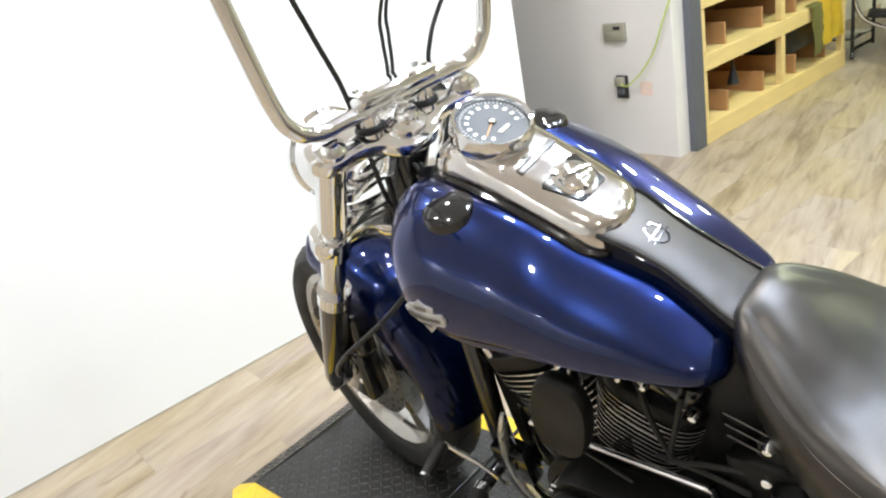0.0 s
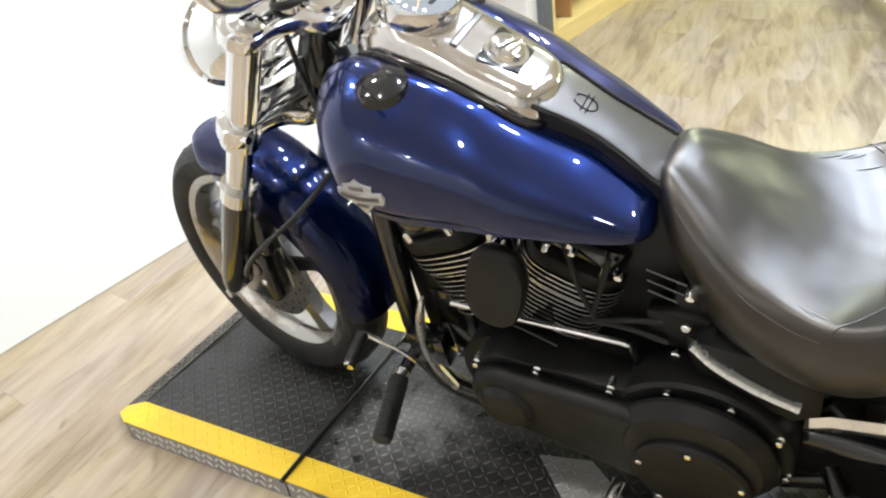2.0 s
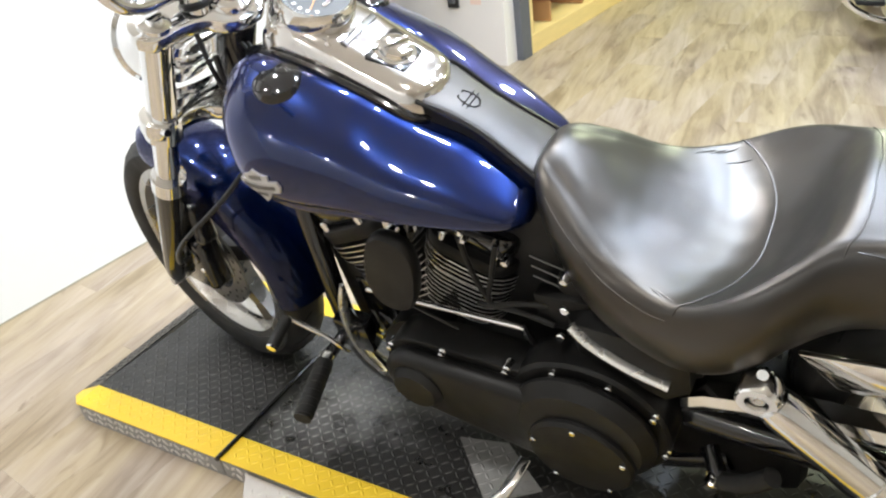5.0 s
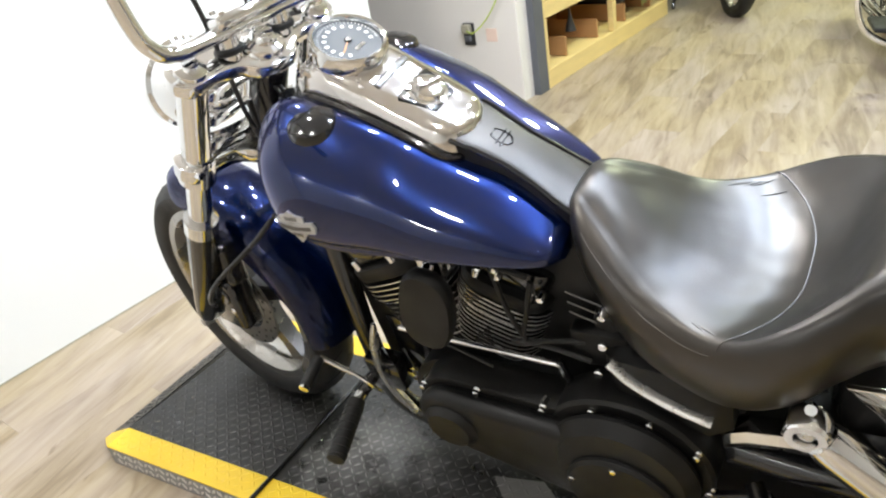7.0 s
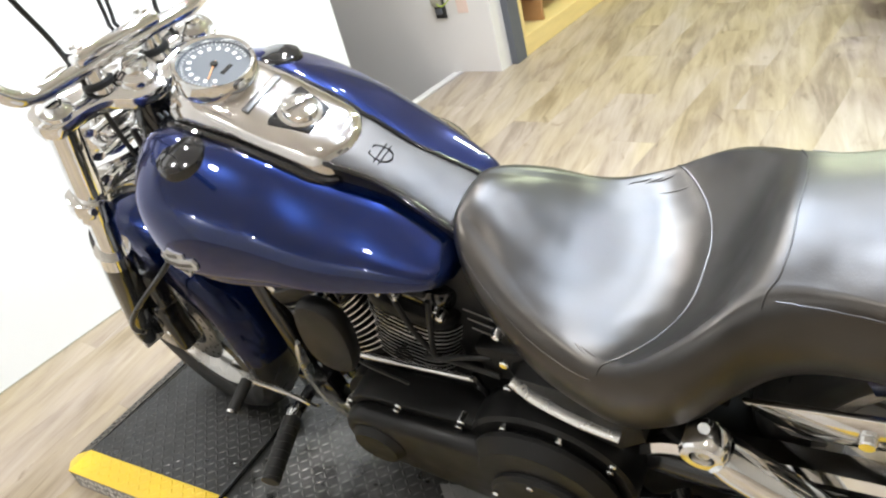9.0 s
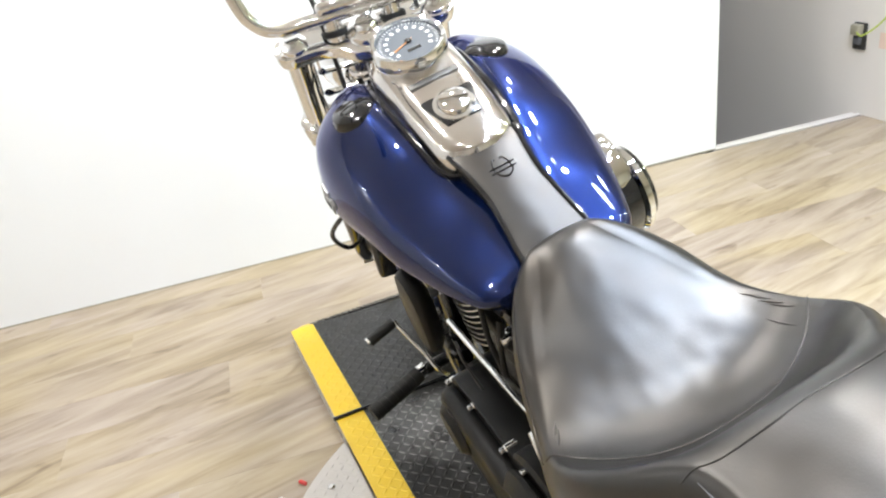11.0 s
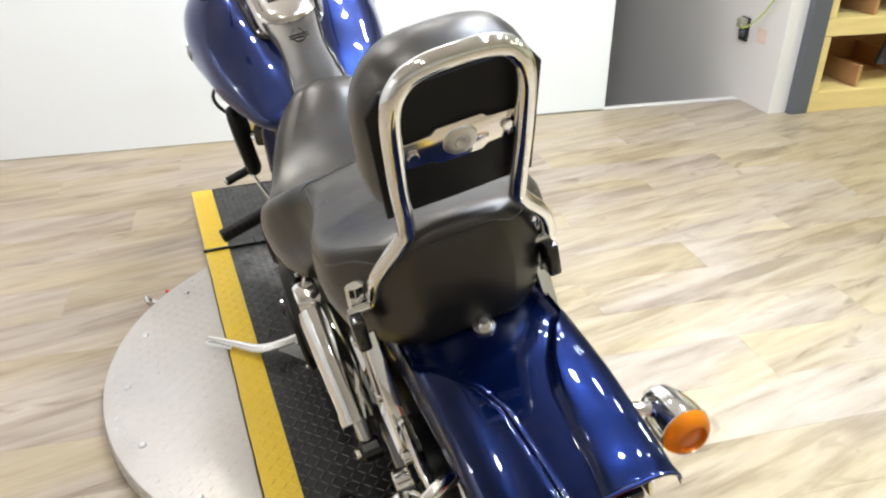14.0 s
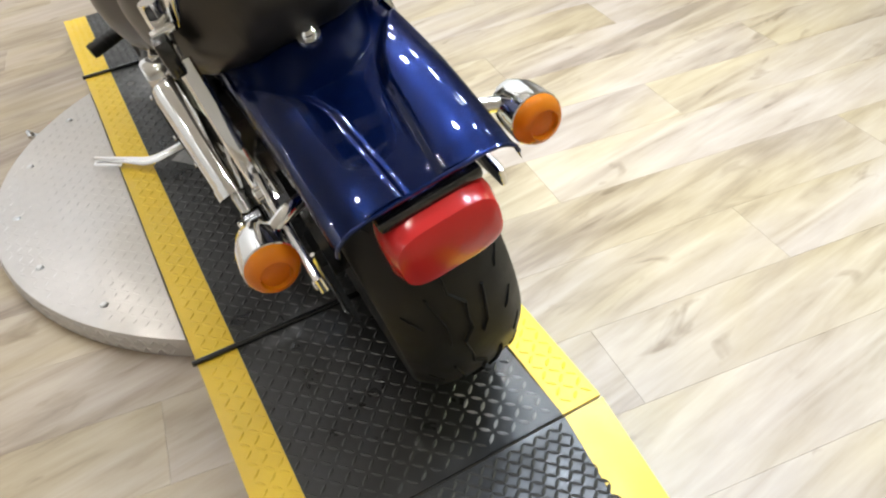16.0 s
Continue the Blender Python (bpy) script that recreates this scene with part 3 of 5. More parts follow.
# bent nose at the front end
NX0, NX1, NZ = 1.941, 2.032, 0.016
for mat, y0, y1, nm in ((M["yellow"], 0.405, 0.3325, "yellow_edge"), (M["blackplate"], 0.332, right_edge(1.94) + 0.073, "nose_deck"), (M["yellow"], right_edge(1.94) + 0.0725, right_edge(1.94), "yellow_edge")):
    part(nm, loft([[(NX0, y0, PZ - 0.004), (NX0, y0, PZ), (NX0, y1, PZ), (NX0, y1, PZ - 0.004)], [(NX1, min(y0, 0.358), NZ - 0.004), (NX1, min(y0, 0.358), NZ), (NX1, y1, NZ), (NX1, y1, NZ - 0.004)]]), mat, platform, smooth=False)
part("nose_skirt", loft([[(NX0, 0.403, 0.001), (NX0, 0.403, PZ - 0.0045), (NX0, right_edge(1.94) + 0.002, PZ - 0.0045), (NX0, right_edge(1.94) + 0.002, 0.001)],
                         [(NX1, 0.356, 0.001), (NX1, 0.356, NZ - 0.0045), (NX1, right_edge(1.94) + 0.002, NZ - 0.0045), (NX1, right_edge(1.94) + 0.002, 0.001)]]), M["wornplate"], platform, "bare aluminium tread-plate edge", smooth=False)
# ramp at the rear, a stretch with lighter lugs, one without black paint
RX = -0.303
for mat, y0, y1, nm, t in ((M["yellow"], 0.405, 0.3325, "yellow_edge", 0), (M["blackplate"], 0.332, -0.072, "ramp_deck", 0.09), (M["yellow"], -0.0725, -0.145, "yellow_edge", 0.09)):
    part(nm, loft([[(RX, y0, PZ - 0.004), (RX, y0, PZ), (RX, y1, PZ), (RX, y1, PZ - 0.004)], [(-0.95, y0 + (t if y0 < 0 else 0), 0.022), (-0.95, y0 + (t if y0 < 0 else 0), 0.026), (-0.95, y1 + t, 0.026), (-0.95, y1 + t, 0.022)]]), mat, platform, smooth=False)
part("rear_patch", slab(-0.297, -0.165, -0.067, 0.06, 0.0, PZ + 0.0004, PZ + 0.0012), M["blackplate"], platform, "stretch of black tread plate with lighter lugs", smooth=False)
part("bare_patch", plate([(0.955, 0.147), (0.824, 0.289), (0.733, 0.217), (0.848, 0.125)], PZ + 0.0004, PZ + 0.0012, "z"), M["wornplate"], platform, "stretch of bare tread plate", smooth=False)


def lug_mesh(places):
    """Raised oval lugs of a tread plate, one low ridge each."""
    v, f = [], []
    for x, y, z, a in places:
        c, s = math.cos(a), math.sin(a)
        k = len(v)
        for u, w, h in ((-0.0105, 0, 0), (-0.0035, -0.003, 0), (0.0035, -0.003, 0), (0.0105, 0, 0), (0.0035, 0.003, 0), (-0.0035, 0.003, 0), (-0.005, 0, 0.0015), (0.005, 0, 0.0015)):
            v.append((x + c * u - s * w, y + s * u + c * w, z + h))
        f += [(k, k + 1, k + 6), (k + 1, k + 2, k + 7, k + 6), (k + 2, k + 3, k + 7), (k + 3, k + 4, k + 7), (k + 4, k + 5, k + 6, k + 7), (k + 5, k, k + 6)]
    me = bpy.data.meshes.new("tread_relief")
    me.from_pydata(v, [], f)
    return me


def lugs(name, places, mat, parent):
    me = lug_mesh(places)
    me.materials.append(mat)
    ob = new(name, me)
    ob.parent = parent
    return tagged(ob, kind="stuff")


PITCH = 0.0198
black_l, yellow_l, bare_l, disc_l, ramp_l = [], [], [], [], []
for i in range(-16, 103):
    for j in range(-40, 40):
        x, y = i * PITCH, j * PITCH + 0.007
        a = radians(45 if (i + j) % 2 else -45)
        inside = right_edge(x) + 0.012 < y < 0.395 and -0.29 < x < 1.93
        if inside:
            if abs(x - 1.4365) < 0.014 or abs(x - 0.1335) < 0.014:
                continue
            edge = min(abs(y - 0.3325), abs(y - right_edge(x) - 0.0725))
            if edge < 0.006:
                continue
            tgt = bare_l if (-0.295 < x < -0.17 and -0.065 < y < 0.05) else yellow_l if (y > 0.3325 or y < right_edge(x) + 0.0725) else black_l
            worn = y > 0.125 + (x - 0.848) * -0.8 and y < 0.289 - abs(x - 0.824) * 1.0 and y > 0.13 and 0.74 < x < 0.95
            if worn:
                tgt = bare_l
            tgt.append((x, y, PZ + (0.0012 if tgt is bare_l else 0), a))
        if NX0 + 0.012 < x < NX1 - 0.014 and right_edge(1.94) + 0.085 < y < 0.322:
            black_l.append((x, y, PZ + (x - NX0) * (NZ - PZ) / (NX1 - NX0) + 0.001, a))
        r = math.hypot(x - TT[0], y - TT[1])
        if r < 0.675 and (y > 0.42):
            disc_l.append((x - TT[0], y - TT[1], 0.0494, a))
for i in range(42):
    for j in range(34):
        x, y = -0.315 - i * PITCH * 0.75, -0.055 + j * PITCH * 0.6
        if y < 0.32 and x > -0.93:
            ramp_l.append((x, y, PZ + (x - RX) * 0.0526 + 0.0003, radians(45 if (i + j) % 2 else -45)))
lugs("tread_relief", black_l, M["blacklug"], platform)
lugs("tread_relief", yellow_l, M["yellow"], platform)
lugs("tread_relief", bare_l, M["wornplate"], platform)
lugs("tread_relief", ramp_l, M["blacklug"], platform)
lugs("tread_relief", disc_l, M["bareplate"], ttab)


def rim_lugs():
    v, f = [], []
    for i in range(84):
        for j in range(2):
            t = math.asin(0.41 / 0.694) + (i + 0.5 * j) * (math.pi - 2 * math.asin(0.41 / 0.694)) / 84
            a = radians(45 if (i + j) % 2 else -45)
            k = len(v)
            for u, w, h in ((-0.011, 0, 0), (-0.004, -0.0038, 0), (0.004, -0.0038, 0), (0.011, 0, 0), (0.004, 0.0038, 0), (-0.004, 0.0038, 0), (-0.006, 0, 0.0026), (0.006, 0, 0.0026)):
                p, q = u * math.cos(a) - w * math.sin(a), u * math.sin(a) + w * math.cos(a)
                tt, r = t + p / 0.694, 0.694 + h
                v.append((r * math.cos(tt), r * math.sin(tt), 0.014 + 0.021 * j + q))
            f += [(k, k + 1, k + 6), (k + 1, k + 2, k + 7, k + 6), (k + 2, k + 3, k + 7), (k + 3, k + 4, k + 7), (k + 4, k + 5, k + 6, k + 7), (k + 5, k, k + 6)]
    for i in range(112):
        x = -0.27 + i * 0.0200
        if 0.22 < x < 1.35 or abs(x - 1.436) < 0.02 or x > 1.92:
            continue
        for j in range(2):
            a = radians(45 if (i + j) % 2 else -45)
            k = len(v)
            for u, w, h in ((-0.011, 0, 0), (-0.004, -0.0038, 0), (0.004, -0.0038, 0), (0.011, 0, 0), (0.004, 0.0038, 0), (-0.004, 0.0038, 0), (-0.006, 0, 0.0026), (0.006, 0, 0.0026)):
                p, q = u * math.cos(a) - w * math.sin(a), u * math.sin(a) + w * math.cos(a)
                v.append((x - TT[0] + p + 0.013 * j, 0.403 - TT[1] + h, 0.016 + 0.022 * j + q))
            f += [(k, k + 1, k + 6), (k + 1, k + 2, k + 7, k + 6), (k + 2, k + 3, k + 7), (k + 3, k + 4, k + 7), (k + 4, k + 5, k + 6, k + 7), (k + 5, k, k + 6)]
    me = bpy.data.meshes.new("rim_relief")
    me.from_pydata(v, [], f)
    me.materials.append(M["bareplate"])
    ob = new("rim_relief", me)
    ob.parent = ttab
    return tagged(ob, kind="stuff")


rim_lugs()


# ---- the motorcycle (x ahead, y to its left, z up from the platform; it leans on its stand) ----
BIKE = at((0, 0.0145, PZ)) @ pose(0, 0, 0, 0, 0, -1.84) @ pose(0, 0, 0, -12.7, 0, 0)
bike = empty("motorcycle", BIKE, "dark blue cruiser motorcycle with chrome parts leaning on its stand", "motorcycle")
STEER = -11.0
S0 = Vector((1.223, 0, 0.973))
RAKE = radians(31.5)
UP = Vector((-math.sin(RAKE), 0, math.cos(RAKE)))
ST = Matrix.Translation(S0 + Vector((0, 0.02, 0))) @ Matrix.Rotation(radians(STEER), 4, UP) @ Matrix.Translation(-S0)
FA, RA = (1.641, 0, 0.325), (0.015, -0.012, 0.32)


# fuel tank: stations of x, centre z, lobe y, lobe z, widest y, widest z, bottom y, bottom z
TANK = [(1.207, .842, .083, .865, .111, .817, .086, .790), (1.195, .853, .095, .894, .151, .808, .111, .760), (1.165, .872, .109, .918, .193, .793, .146, .733),
        (1.12, .880, .117, .931, .222, .783, .176, .718), (1.05, .866, .117, .913, .228, .768, .186, .710), (.95, .838, .106, .863, .212, .749, .175, .702),
        (.872, .808, .095, .806, .196, .720, .159, .690), (.804, .777, .086, .764, .173, .700, .138, .676), (.753, .744, .076, .728, .152, .686, .116, .664),
        (.718, .717, .064, .703, .132, .677, .101, .656), (.703, .698, .048, .686, .106, .673, .079, .654)]


TANK_Y = 0.0


def tank_ring(s, n=6):
    x, zc, yl, zt, ym, zm, yb, zb = s
    half = [(0, zc), (yl * 0.5, zc + (zt - zc) * 0.62), (yl, zt), (ym * 0.86 + yl * 0.08, zm + (zt - zm) * 0.60), (ym, zm), (ym * 0.93, zm - (zm - zb) * 0.6), (yb, zb), (0, zb)]
    ring = half + [(-y, z) for y, z in half[-2:0:-1]]
    return [(x, float(p[0]) + TANK_Y, float(p[1])) for p in spline(ring, n, True)]


tank = part("fuel_tank", loft([tank_ring(s) for s in spline(TANK, 5)]), M["paint"], bike, "glossy metallic dark blue fuel tank")
part("seam_lip", tube([(1.15, 0.150, .720), (1.05, .172, .706), (.95, .162, .699), (.875, .146, .691), (.809, .126, .679), (.745, .09, .663)], 0.005, 8), M["black"], tank)
for s in (1, -1):
    m = at((1.065, 0.128 * s, 0.906), rot=(-8 * s, -10, 0))
    part("tank_cap", lathe([(0, 0.013), (0.026, 0.012), (0.038, 0.006), (0.042, -0.004), (0.042, -0.024)], axis="z", seg=36), M["black"], tank, "domed black gloss cap", turn=m)

# console with speedometer, filler and strap
def tank_top(x, y):
    """Height of the tank's upper side."""
    st = min(spline(TANK, 20), key=lambda q: abs(q[0] - x))
    ring = sorted((q[1], q[2]) for q in tank_ring(st, 8) if q[1] >= 0 and q[2] > st[5])
    return float(np.interp(y, [q[0] for q in ring], [q[1] for q in ring]))


CON = [(1.172, .02, .895, .865), (1.16, .042, .925, .862), (1.13, .062, .955, .862), (1.09, .071, .966, .862), (1.05, .073, .955, .86), (1.0, .072, .929, .85), (.96, .071, .904, .838),
       (.92, .068, .881, .824), (.89, .064, .863, .81), (.872, .054, .852, .800), (.861, .036, .843, .795), (.856, .018, .838, .795)]


def console_ring(s):
    x, w, zt, zb = s
    d = zt - zb
    pts = [(0, zt + 0.003), (w * 0.55, zt + 0.002), (w * 0.86, zt - 0.004), (w, zt - 0.012 - d * 0.06), (w * 1.06, zb + d * 0.25), (w * 1.1, zb)]
    return [(x, *p) for p in pts] + [(x, -y, z) for y, z in pts[:0:-1]]


for s in (1, -1):
    part("console_trim", tube([(x, s * (w * 1.09 + .005), tank_top(x, w * 1.09 + .005) + .003) for x, w, zt, zb in CON[2:-1]], .006, 8, 4), M["black"], bike)
console = part("console", loft([console_ring(s) for s in spline(CON, 5)]), M["satin"], bike, "chrome tank console")
GM = at((1.052, 0, 0.973), rot=(0, -24, 0))
speedo = part("speedometer", lathe([(0.0, 0.004), (0.054, 0.004), (0.056, 0.012), (0.0605, 0.014), (0.0635, 0.008), (0.0645, -0.012), (0.06, -0.03)], axis="z", seg=56), M["chrome"], bike, "round speedometer with chrome rim and grey dial", turn=GM)
part("dial", disc(0.0535, 0.0042, 0.0052, (0, 0, 0), "z", 48), M["dial"], speedo, "grey speedometer dial", turn=GM)


def dial_marks():
    for k in range(13):
        a = radians(-128 + k * 256 / 12)
        mm = GM @ Matrix.Rotation(-a, 4, "Z") @ at((0.038, 0, 0.0053))
        part("numeral", box(-0.0033, 0.0033, -0.0026, 0.0026, 0, 0.0005), M["white"], speedo, smooth=False, turn=mm)
    for k in range(37):
        a = radians(-128 + k * 256 / 36)
        mm = GM @ Matrix.Rotation(-a, 4, "Z") @ at((0.0485, 0, 0.0053))
        part("tick", box(-0.0025, 0.0025, -0.0004, 0.0004, 0, 0.0004), M["white"], speedo, smooth=False, turn=mm)
    mm = GM @ Matrix.Rotation(radians(112), 4, "Z")
    part("needle", box(-0.008, 0.034, -0.0008, 0.0008, 0.006, 0.0072), M["orange"], speedo, "thin orange needle", turn=mm)
    part("needle_hub", disc(0.006, 0.0053, 0.009, (0, 0, 0), "z", 16, 0.001), M["black"], speedo, turn=GM)
    part("counter_window", box(-0.026, -0.019, -0.012, 0.012, 0.0053, 0.0058), M["black"], speedo, smooth=False, turn=GM)


dial_marks()
FM = at((0.930, 0, 0.8890), rot=(0, -28.5, 0))
part("filler_plate", plate([(-0.034, -0.030), (-0.034, 0.030), (0.026, 0.046), (0.03, 0.04), (0.03, -0.04), (0.026, -0.046)], 0.0, 0.0015, "z", 0.0006), M["black"], console, "dark gloss recess round the filler", turn=FM)
part("ignition_switch", lathe([(0, 0.017), (0.018, 0.016), (0.026, 0.012), (0.028, 0.004), (0.034, 0.003), (0.036, -0.004)], axis="z", seg=36), M["chrome"], console, turn=FM)
part("switch_lever", box(-0.024, 0.024, -0.004, 0.004, 0.014, 0.022, 0.002), M["chrome"], console, turn=FM @ pose(0, 0, 0, 0, 0, 70))
part("indicator_bar", box(-0.006, 0.006, -0.045, 0.045, 0.0, 0.004, 0.0015), M["cast"], console, "grey indicator bar", turn=at((0.987, 0, 0.9225), rot=(0, -26, 0)))
part("trim_screw", disc(0.005, 0, 0.004, (0, 0, 0), "z", 14, 0.001), M["chrome"], console, turn=at((1.005, 0.058, 0.939), rot=(0, -24, 0)))

STRAP = [(.875, .056, .833), (.855, .054, .823), (.83, .049, .808), (.795, .045, .785), (.765, .047, .764), (.741, .050, .746), (.715, .054, .726), (.690, .056, .707)]
MID = -.003
rings = []
for x, w, z in spline(STRAP, 4):
    rings.append([(x, MID + y, z + h) for y, h in ((-w, -.030), (-w, .004), (-w * .85, .0075), (0, .006), (w * .85, .0075), (w, .004), (w, -.030))])
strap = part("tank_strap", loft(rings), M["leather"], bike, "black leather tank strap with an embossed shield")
for s in (1, -1):
    part("piping", tube([(x, MID + s * (w + 0.002), z + 0.004) for x, w, z in STRAP], 0.0042, 8, 4), M["black"], strap)
EM = at((0.818, MID, 0.8075), rot=(0, -31, 0))
part("emboss", join(tube([(0.017, 0.004, 0), (0.017, 0.009, 0), (0.006, 0.013, 0), (-0.006, 0.013, 0), (-0.014, 0.009, 0), (-0.018, 0.0, 0)], 0.0011, 6, 4),
                    tube([(0.017, -0.004, 0), (0.017, -0.009, 0), (0.006, -0.013, 0), (-0.006, -0.013, 0), (-0.014, -0.009, 0), (-0.018, 0.0, 0)], 0.0011, 6, 4),
                    tube([(0.003, -0.021, 0), (0.003, 0.021, 0)], 0.0011, 6, 1), tube([(-0.005, -0.021, 0), (-0.005, 0.021, 0)], 0.0011, 6, 1)), M["black"], strap, "embossed shield outline", turn=EM)

# badges on both sides of the tank: a bar across a shield, with plain bars for the lettering
def tank_side(x, z):
    """Half width of the tank at x and height z, on its outer flank."""
    st = min(spline(TANK, 20), key=lambda q: abs(q[0] - x))
    ring = sorted((q[2], q[1]) for q in tank_ring(st, 8) if q[1] > st[2] and q[2] > st[7] + .004)
    return float(np.interp(max(z, .756), [q[0] for q in ring], [q[1] for q in ring]))


def badge(s):
    shield = [(-.030, .018), (-.012, .022), (0, .029), (.012, .022), (.030, .018), (.027, .003), (.022, -.014), (0, -.030), (-.022, -.014), (-.027, .003)]

    def bend(bm):
        bmesh.ops.triangulate(bm, faces=bm.faces[:])
        bmesh.ops.subdivide_edges(bm, edges=[e for e in bm.edges if e.calc_length() > .012], cuts=2)
        for v in bm.verts:
            c, q = math.cos(radians(-3)), math.sin(radians(-3))
            x, z = 1.088 + (v.co.x * c - v.co.z * q) * .92, .778 + (v.co.x * q + v.co.z * c) * 1.08
            v.co = Vector((x, s * (tank_side(x, z) + v.co.y), z))
        return bm
    b = part("tank_badge", join(bend(plate(shield, -0.004, 0.003, "y")), bend(plate([(-.046, .009), (.046, .009), (.050, .0), (.046, -.009), (-.046, -.009), (-.050, 0)], -0.004, 0.0045, "y"))), M["badge"], bike, "silver bar-and-shield badge")
    for zz, n, top in ((0.0155, 5, .0036), (0.0, 13, .0052), (-0.0145, 4, .0036)):
        for k in range(n):
            x = (k - (n - 1) / 2) * .0062
            part("lettering_bar", bend(box(x - .0019, x + .0019, 0.002, top, zz - 0.0032, zz + 0.0032)), M["cast"], b, smooth=False)


badge(1)
badge(-1)

# seat: stations of x, middle z, rim half width, rim z, outer half width, bottom z
SEAT_Y = -.006
SEAT = [(.712, .712, .010, .712, .030, .690), (.706, .730, .022, .728, .050, .672), (.694, .741, .036, .738, .078, .640), (.675, .741, .050, .730, .104, .600), (.655, .732, .062, .716, .122, .575),
        (.62, .706, .089, .690, .146, .515), (.58, .673, .119, .655, .166, .488), (.54, .645, .144, .636, .180, .474), (.50, .624, .167, .629, .193, .466), (.46, .610, .184, .631, .206, .466),
        (.42, .606, .189, .647, .211, .474), (.385, .612, .181, .667, .206, .488), (.355, .630, .166, .684, .196, .505), (.33, .656, .147, .699, .182, .530), (.31, .688, .130, .711, .168, .540),
        (.292, .718, .115, .720, .154, .548), (.275, .737, .108, .726, .144, .555), (.25, .742, .104, .728, .136, .565), (.21, .742, .106, .728, .132, .572), (.16, .744, .119, .730, .140, .58),
        (.10, .752, .134, .737, .153, .59), (.04, .766, .137, .749, .157, .60), (-.01, .780, .128, .762, .149, .61), (-.05, .788, .101, .774, .121, .618), (-.072, .789, .079, .779, .099, .625),
        (-.086, .784, .057, .777, .079, .632), (-.094, .772, .042, .768, .062, .640)]


def seat_at(x):
    """Middle z, rim half width, rim z, outer half width and bottom z of the seat at x."""
    st = sorted(SEAT_LINE)
    return [float(np.interp(x, [q[0] for q in st], [q[k] for q in st])) for k in range(1, 6)]


def smoothed(rows, passes=6):
    a = np.array(rows, float)
    for _ in range(passes):
        a[1:-1] = a[1:-1] * .5 + (a[:-2] + a[2:]) * .25
    return [tuple(float(q) for q in p) for p in a]


SEAT_LINE = smoothed(spline(SEAT, 5))


def seat_half(s):
    """Half a cross-section: the dish up to the rim, the rounded shoulder, then the side."""
    x, zm, wc, zc, wo, zb = (float(q) for q in s)
    dish = 2.6 if zc > zm else 2.0
    half = [(wc * f, zm + (zc - zm) * f ** dish) for f in (0, .12, .24, .36, .48, .60, .70, .79, .87, .94, 1.0)]
    drop = min(.058, (zc - zb) * .5)
    half += [(wc + (wo - wc) * math.sin(a), zc - drop * (1 - math.cos(a))) for a in (math.pi / 2 * k / 8 for k in range(1, 9))]
    zo = zc - drop
    t = max(0, min(1, (x - .15) / .15))
    half += [(wo * .985, zo - (zo - zb) * .3), (wo * .925, zo - (zo - zb) * .65), (wo * .82, zo - (zo - zb) * .92), (wo * .74, zb)]
    return half


def seat_z(x, y):
    """Height of the seat's upper side."""
    half = seat_half((x, *seat_at(x)))[:19]
    return float(np.interp(abs(y), [q[0] for q in half], [q[1] for q in half]))


def seat_ring(s):
    half = seat_half(s)
    x = float(s[0])
    return [(x, SEAT_Y + y, z) for y, z in half] + [(x, SEAT_Y - y, z) for y, z in half[:0:-1]]


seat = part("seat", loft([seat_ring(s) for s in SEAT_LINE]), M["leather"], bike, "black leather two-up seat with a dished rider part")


def seam(line):
    part("stitching", tube([(x, SEAT_Y + y, seat_z(x, y) + 0.0002) for x, y in line], 0.0013, 6, 6), M["leather"], seat)


for k in (1, -1):
    seam([(.376, 0), (.377, .04 * k), (.384, .08 * k), (.402, .125 * k), (.43, .165 * k), (.452, .186 * k), (.46, .195 * k)])
    seam([(.258, 0), (.257, .05 * k), (.262, .095 * k), (.272, .118 * k), (.276, .132 * k)])
    seam([(.262, .124 * k), (.21, .124 * k), (.16, .133 * k), (.10, .147 * k), (.04, .150 * k), (-.01, .142 * k), (-.05, .114 * k), (-.075, .090 * k), (-.087, .070 * k)])
    seam([(.672, .093 * k), (.65, .113 * k), (.62, .134 * k), (.58, .156 * k), (.54, .172 * k), (.50, .187 * k), (.47, .197 * k)])
seam([(-.087, .070), (-.0925, .045), (-.0938, 0), (-.0925, -.045), (-.087, -.070)])


def creases(line):
    """Short puckers that run into the seam of the dish."""
    for x, y, a, ln in line:
        dx, dy = ln * math.cos(a), ln * math.sin(a)
        part("crease", tube([(x + dx * u, SEAT_Y + y + dy * u, seat_z(x + dx * u, y + dy * u) - .0006) for u in (0, .35, .7, 1)], [.0004, .0022, .0018, .0004], 6, 4), M["leather"], seat)


creases([(.455, -.172, .5, .040), (.470, -.170, .6, .036), (.486, -.166, .6, .034), (.50, -.160, .7, .030), (.462, .175, -.5, .036), (.478, .172, -.6, .03), (.43, -.150, .3, .045)])
part("under_seat_box", join(box(.44, .68, -.095, .10, .36, .55, .02), box(.66, .80, -.06, .06, .38, .685, .01)), M["wrinkle"], bike, "black box below the seat")

